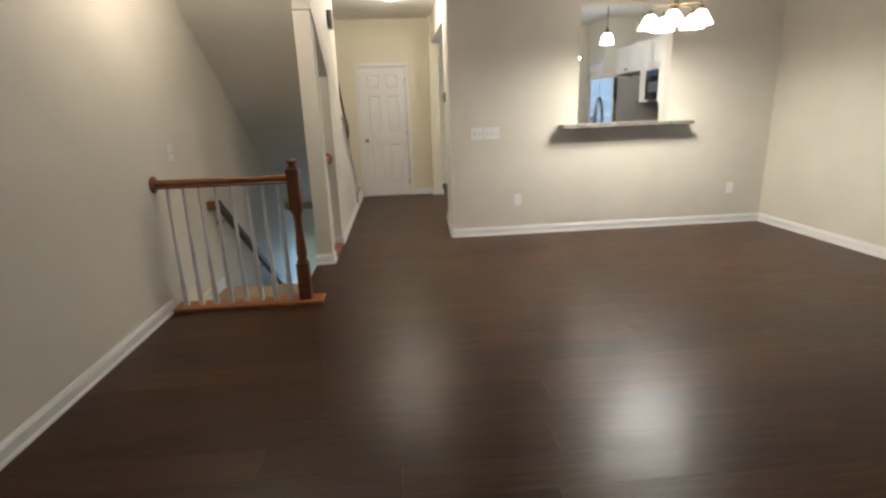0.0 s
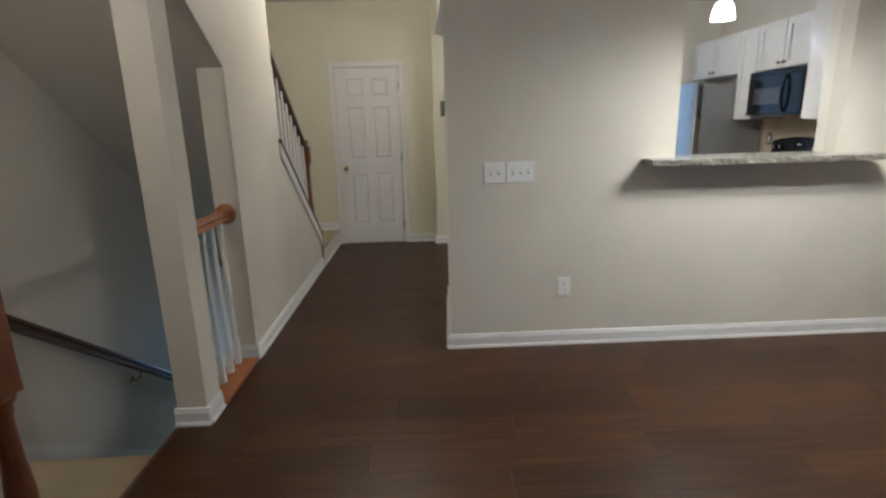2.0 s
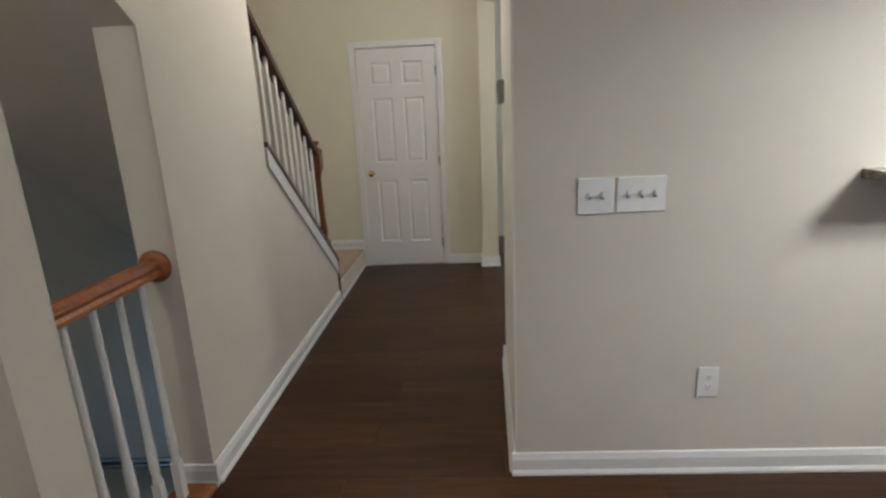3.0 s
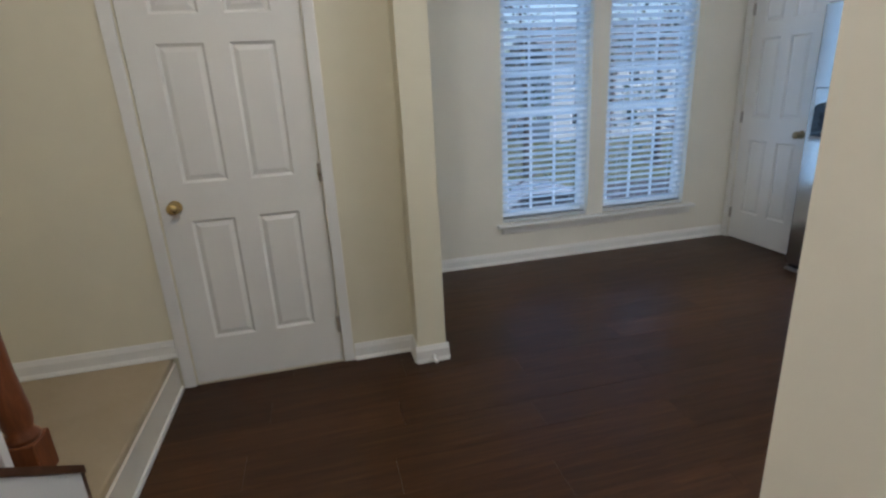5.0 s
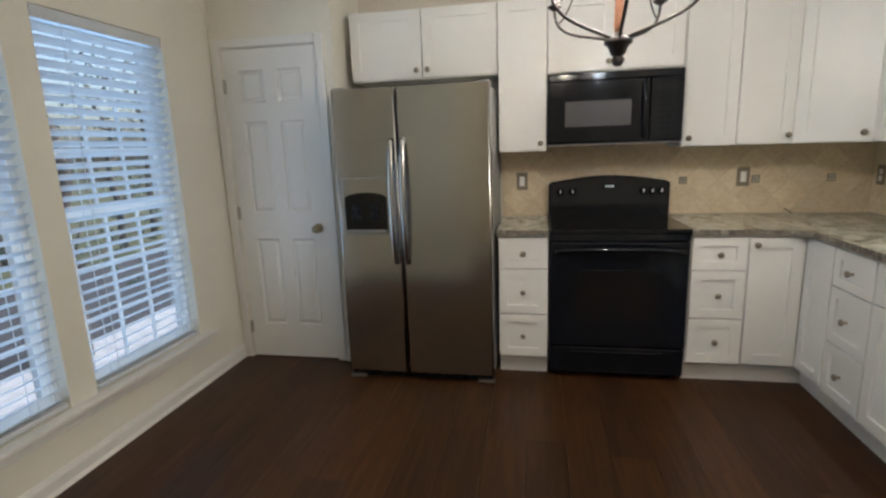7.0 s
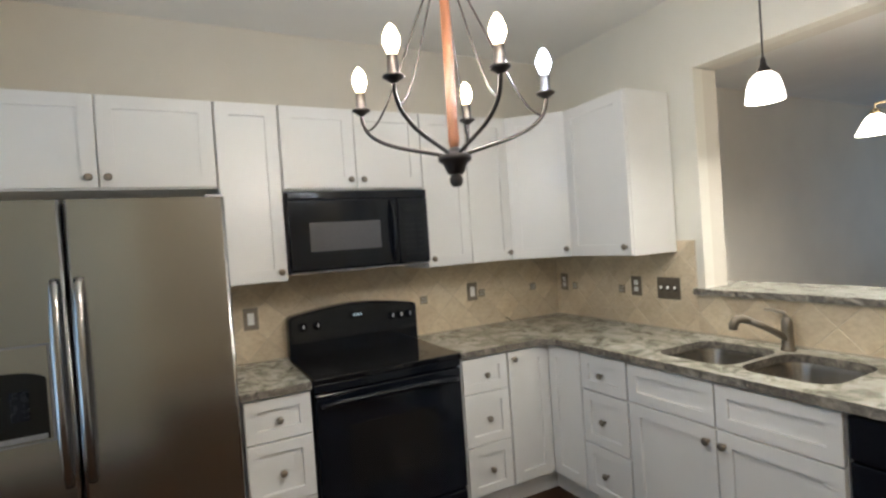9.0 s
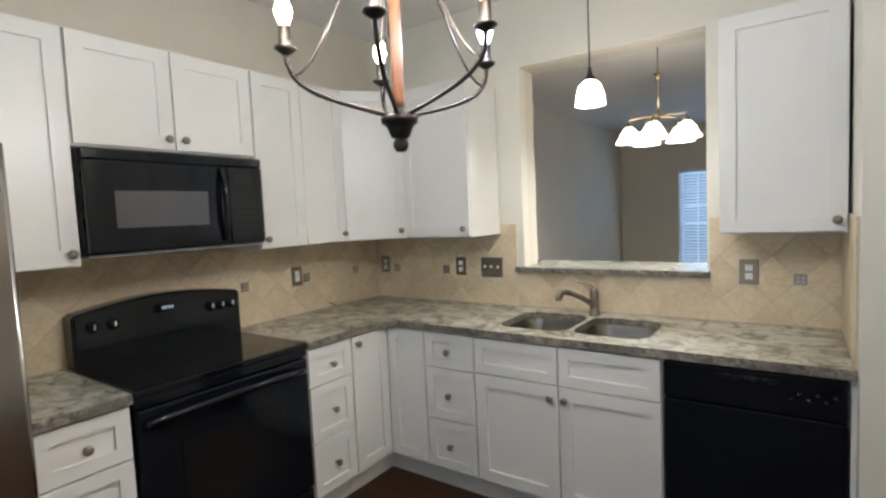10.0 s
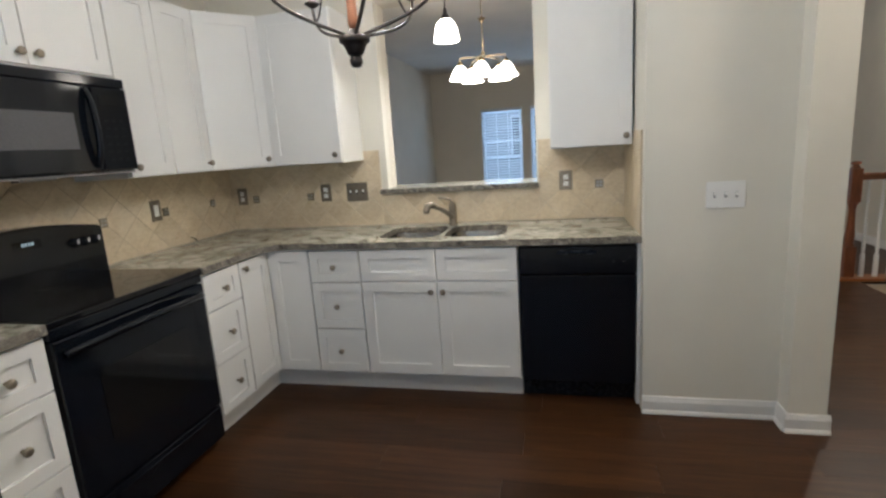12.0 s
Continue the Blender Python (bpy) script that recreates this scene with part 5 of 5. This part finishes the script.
def accent(m):
    t = new("accent_tile")
    t.matrix_basis = m
    tagged(t, "small square pewter accent tile in the backsplash", "accent tile", "pewter accents")
    part("plate", boxes((-0.024, 0.024, -0.004, 0, -0.024, 0.024), bevel=0.0012), DARK_NICKEL, t)
    part("relief", boxes(*[(-0.018 + a * 0.02, -0.002 + a * 0.02, -0.0055, -0.004, -0.018 + b * 0.02, -0.002 + b * 0.02) for a in (0, 1) for b in (0, 1)]), NICKEL, t)


for x in (3.374, 2.947, 1.024):
    accent(pose(x, PY_, 1.132, 0, 0, 180))
for y in (1.258, 0.822, 0.39):
    accent(pose(TILE_X - 0.0005, y, 1.14, 0, 0, -90))


stub = thing("wire_stub", "short dark wire stub poking from the backsplash", "wire", 3.56, 0.615, 0.93)
part("wire", tube(bmesh.new(), [(0.003, 0.03, 0.018), (-0.006, 0.012, 0.012), (-0.004, -0.01, -0.006), (0.003, -0.025, -0.012)], 0.003, 6), BLACK_SATIN, stub)
stop = thing("door_stop", "small white door stop on the baseboard", "door stop", 0.115, 2.92, 0.03)
part("rod", lathe(bmesh.new(), [(0.011, 0), (0.011, 0.004), (0.005, 0.006), (0.005, 0.05), (0.009, 0.051), (0.009, 0.062), (0.002, 0.064)], 12, (0, 0, 0), Matrix.Rotation(radians(90), 4, "X")), PLASTIC, stop)


# ---- outdoors ----
def ground_sheet():
    bm = bmesh.new()
    bmesh.ops.create_grid(bm, x_segments=40, y_segments=40, size=400)
    for vv in bm.verts:
        vv.co.z = -3.0
    return bm


tagged(structure("ground", ground_sheet(), GRASS), "winter grass lawn")
structure("pavement", boxes((-12, 18, 4.6, 12.9, -2.995, -2.94)), CONCRETE)
structure("road", boxes((-60, 60, 13, 20, -2.99, -2.96)), ASPHALT)


def tree(x, y, seed, h):
    rnd = random.Random(seed)
    t = thing("tree", "bare-limbed tree with sparse grey-green leaves", "tree", x, y, -3.0, group="trees")
    bm = bmesh.new()
    pts = [Vector((0, 0, -0.1))]
    for i in range(1, 9):
        pts.append(Vector((rnd.uniform(-0.18, 0.18) * i / 3, rnd.uniform(-0.18, 0.18) * i / 3, h * i / 8)))
    tube(bm, pts, [0.2 * (1 - 0.105 * i) for i in range(9)], 9)
    tips = []
    for i in range(20):
        j = rnd.randint(2, 8)
        a, l = rnd.uniform(0, 6.283), rnd.uniform(0.9, 2.6) * (1.25 - j / 11)
        b = pts[j]
        e = b + Vector((math.cos(a) * l, math.sin(a) * l, rnd.uniform(0.3, 1.3)))
        mid = (b + e) / 2 + Vector((0, 0, -0.12))
        tube(bm, [b, mid, e], [0.05, 0.032, 0.012], 6)
        tips += [(mid + e) / 2, e, e + Vector((rnd.uniform(-0.4, 0.4), rnd.uniform(-0.4, 0.4), 0.3))]
    part("trunk", bm, BARK, t)
    lb = bmesh.new()
    for p in tips:
        for _ in range(9):
            c = p + Vector((rnd.gauss(0, 0.42), rnd.gauss(0, 0.42), rnd.gauss(0, 0.34)))
            u = Vector((rnd.uniform(-1, 1), rnd.uniform(-1, 1), rnd.uniform(-1, 1))).normalized()
            w = u.cross(Vector((rnd.uniform(-1, 1), rnd.uniform(-1, 1), 0.3))).normalized()
            s = rnd.uniform(0.06, 0.14)
            lb.faces.new([lb.verts.new(c + u * s), lb.verts.new(c + w * s * 0.5), lb.verts.new(c - u * s), lb.verts.new(c - w * s * 0.5)])
    part("crown", lb, LEAF, t)


for i, (x, y, h) in enumerate(((-1.2, 10.5, 8.5), (3.4, 11.6, 8.0), (9.0, 12.2, 8.0), (-4.5, 12.0, 9.0), (0.8, 22.5, 9.5), (3.6, 23.5, 8.5), (6.6, 22.0, 9.0), (9.6, 24.0, 10.0), (13.0, 22.5, 9.0), (17.0, 24.0, 9.5), (21.0, 22.0, 9.0), (-2.6, 23.5, 9.0), (26.0, 24.5, 10.0))):
    tree(x, y, 40 + i, h)


def house(x, y, rz, w, d, h):
    t = thing("house", "grey sided house with shingle roof", "house", x, y, -3.0, rz, "neighbouring houses")
    part("wall", boxes((-w / 2, w / 2, 0, d, -0.05, h)), SIDING, t)
    rb = bmesh.new()
    prism(rb, [(-0.4, h), (d + 0.4, h), (d / 2, h + d * 0.33)], -w / 2 - 0.3, w / 2 + 0.3, to_yz)
    part("roof", rb, ROOFING, t)
    lap = bmesh.new()
    z = 0.2
    while z < h:
        box(lap, -w / 2, w / 2, -0.014, -0.001, z, z + 0.13)
        z += 0.2
    part("siding", lap, SIDING, t)
    for fx in range(3):
        for fz in range(2):
            cx, cz = -w / 2 + w * (fx + 0.5) / 3, 1.0 + fz * 2.9
            wd = part("window", boxes((cx - 0.5, cx + 0.5, -0.06, -0.015, cz, cz + 1.5)), CAR_GLASS, t)
            part("frame", boxes((cx - 0.58, cx - 0.5, -0.07, -0.015, cz - 0.08, cz + 1.58), (cx + 0.5, cx + 0.58, -0.07, -0.015, cz - 0.08, cz + 1.58), (cx - 0.5, cx + 0.5, -0.07, -0.015, cz - 0.08, cz), (cx - 0.5, cx + 0.5, -0.07, -0.015, cz + 1.5, cz + 1.58), (cx - 0.5, cx + 0.5, -0.068, -0.0605, cz + 0.72, cz + 0.78)), WINDOW_WHITE, wd)


house(3.0, 36, 0, 16, 9, 6.0)
house(24.0, 37, 0, 14, 9, 6.0)
house(2.5, -17, 180, 18, 9, 6.2)


def car(x, y, rz):
    t = thing("car", "silver-blue parked car on the street", "car", x, y, -2.96, rz)
    body = [(-2.2, 0.35), (2.2, 0.35), (2.25, 0.7), (1.95, 0.86), (1.0, 0.95), (0.45, 1.38), (-1.2, 1.42), (-1.9, 0.98), (-2.22, 0.9)]
    bm = bmesh.new()
    prism(bm, body, -0.86, 0.86, Matrix(((1, 0, 0, 0), (0, 0, 1, 0), (0, 1, 0, 0), (0, 0, 0, 1))))
    bmesh.ops.bevel(bm, geom=list(bm.edges), offset=0.06, segments=2, affect="EDGES")
    part("body", bm, CAR_PAINT, t)
    for s in (-1, 1):
        g = bmesh.new()
        prism(g, [(0.85, 0.98), (0.42, 1.3), (-1.1, 1.34), (-1.6, 1.0)], 0.855, 0.868, Matrix(((1, 0, 0, 0), (0, 0, s, 0), (0, 1, 0, 0), (0, 0, 0, 1))))
        part("side_window", g, CAR_GLASS, t)
        for wx in (-1.4, 1.35):
            wh = part("wheel", lathe(bmesh.new(), [(0.2, -0.1), (0.31, -0.09), (0.33, 0), (0.31, 0.09), (0.2, 0.1)], 20, (wx, s * 0.8, 0.33), Matrix.Rotation(radians(90), 4, "X")), TYRE, t)
            part("rim", lathe(bmesh.new(), [(0.2, 0.0), (0.2, 0.012), (0.05, 0.02)], 16, (wx, s * 0.9, 0.33), Matrix.Rotation(radians(-90 * s), 4, "X")), NICKEL, wh)


car(0.2, 14.5, 0)
car(6.3, 14.6, 0)


# ---- floor planks as single boards ----
fl = thing("floor", "dark brown wood-look laminate plank floor", "floor", kind="structure")
for a, b, c, d in planks():
    bm = boxes((-(b - a) / 2 + 0.0004, (b - a) / 2 - 0.0004, -(d - c) / 2 + 0.0004, (d - c) / 2 - 0.0004, -0.0105, 0.0))
    o = part("plank", bm, FLOOR, fl)
    o.location = ((a + b) / 2, (c + d) / 2, random.uniform(-0.0003, 0.0))
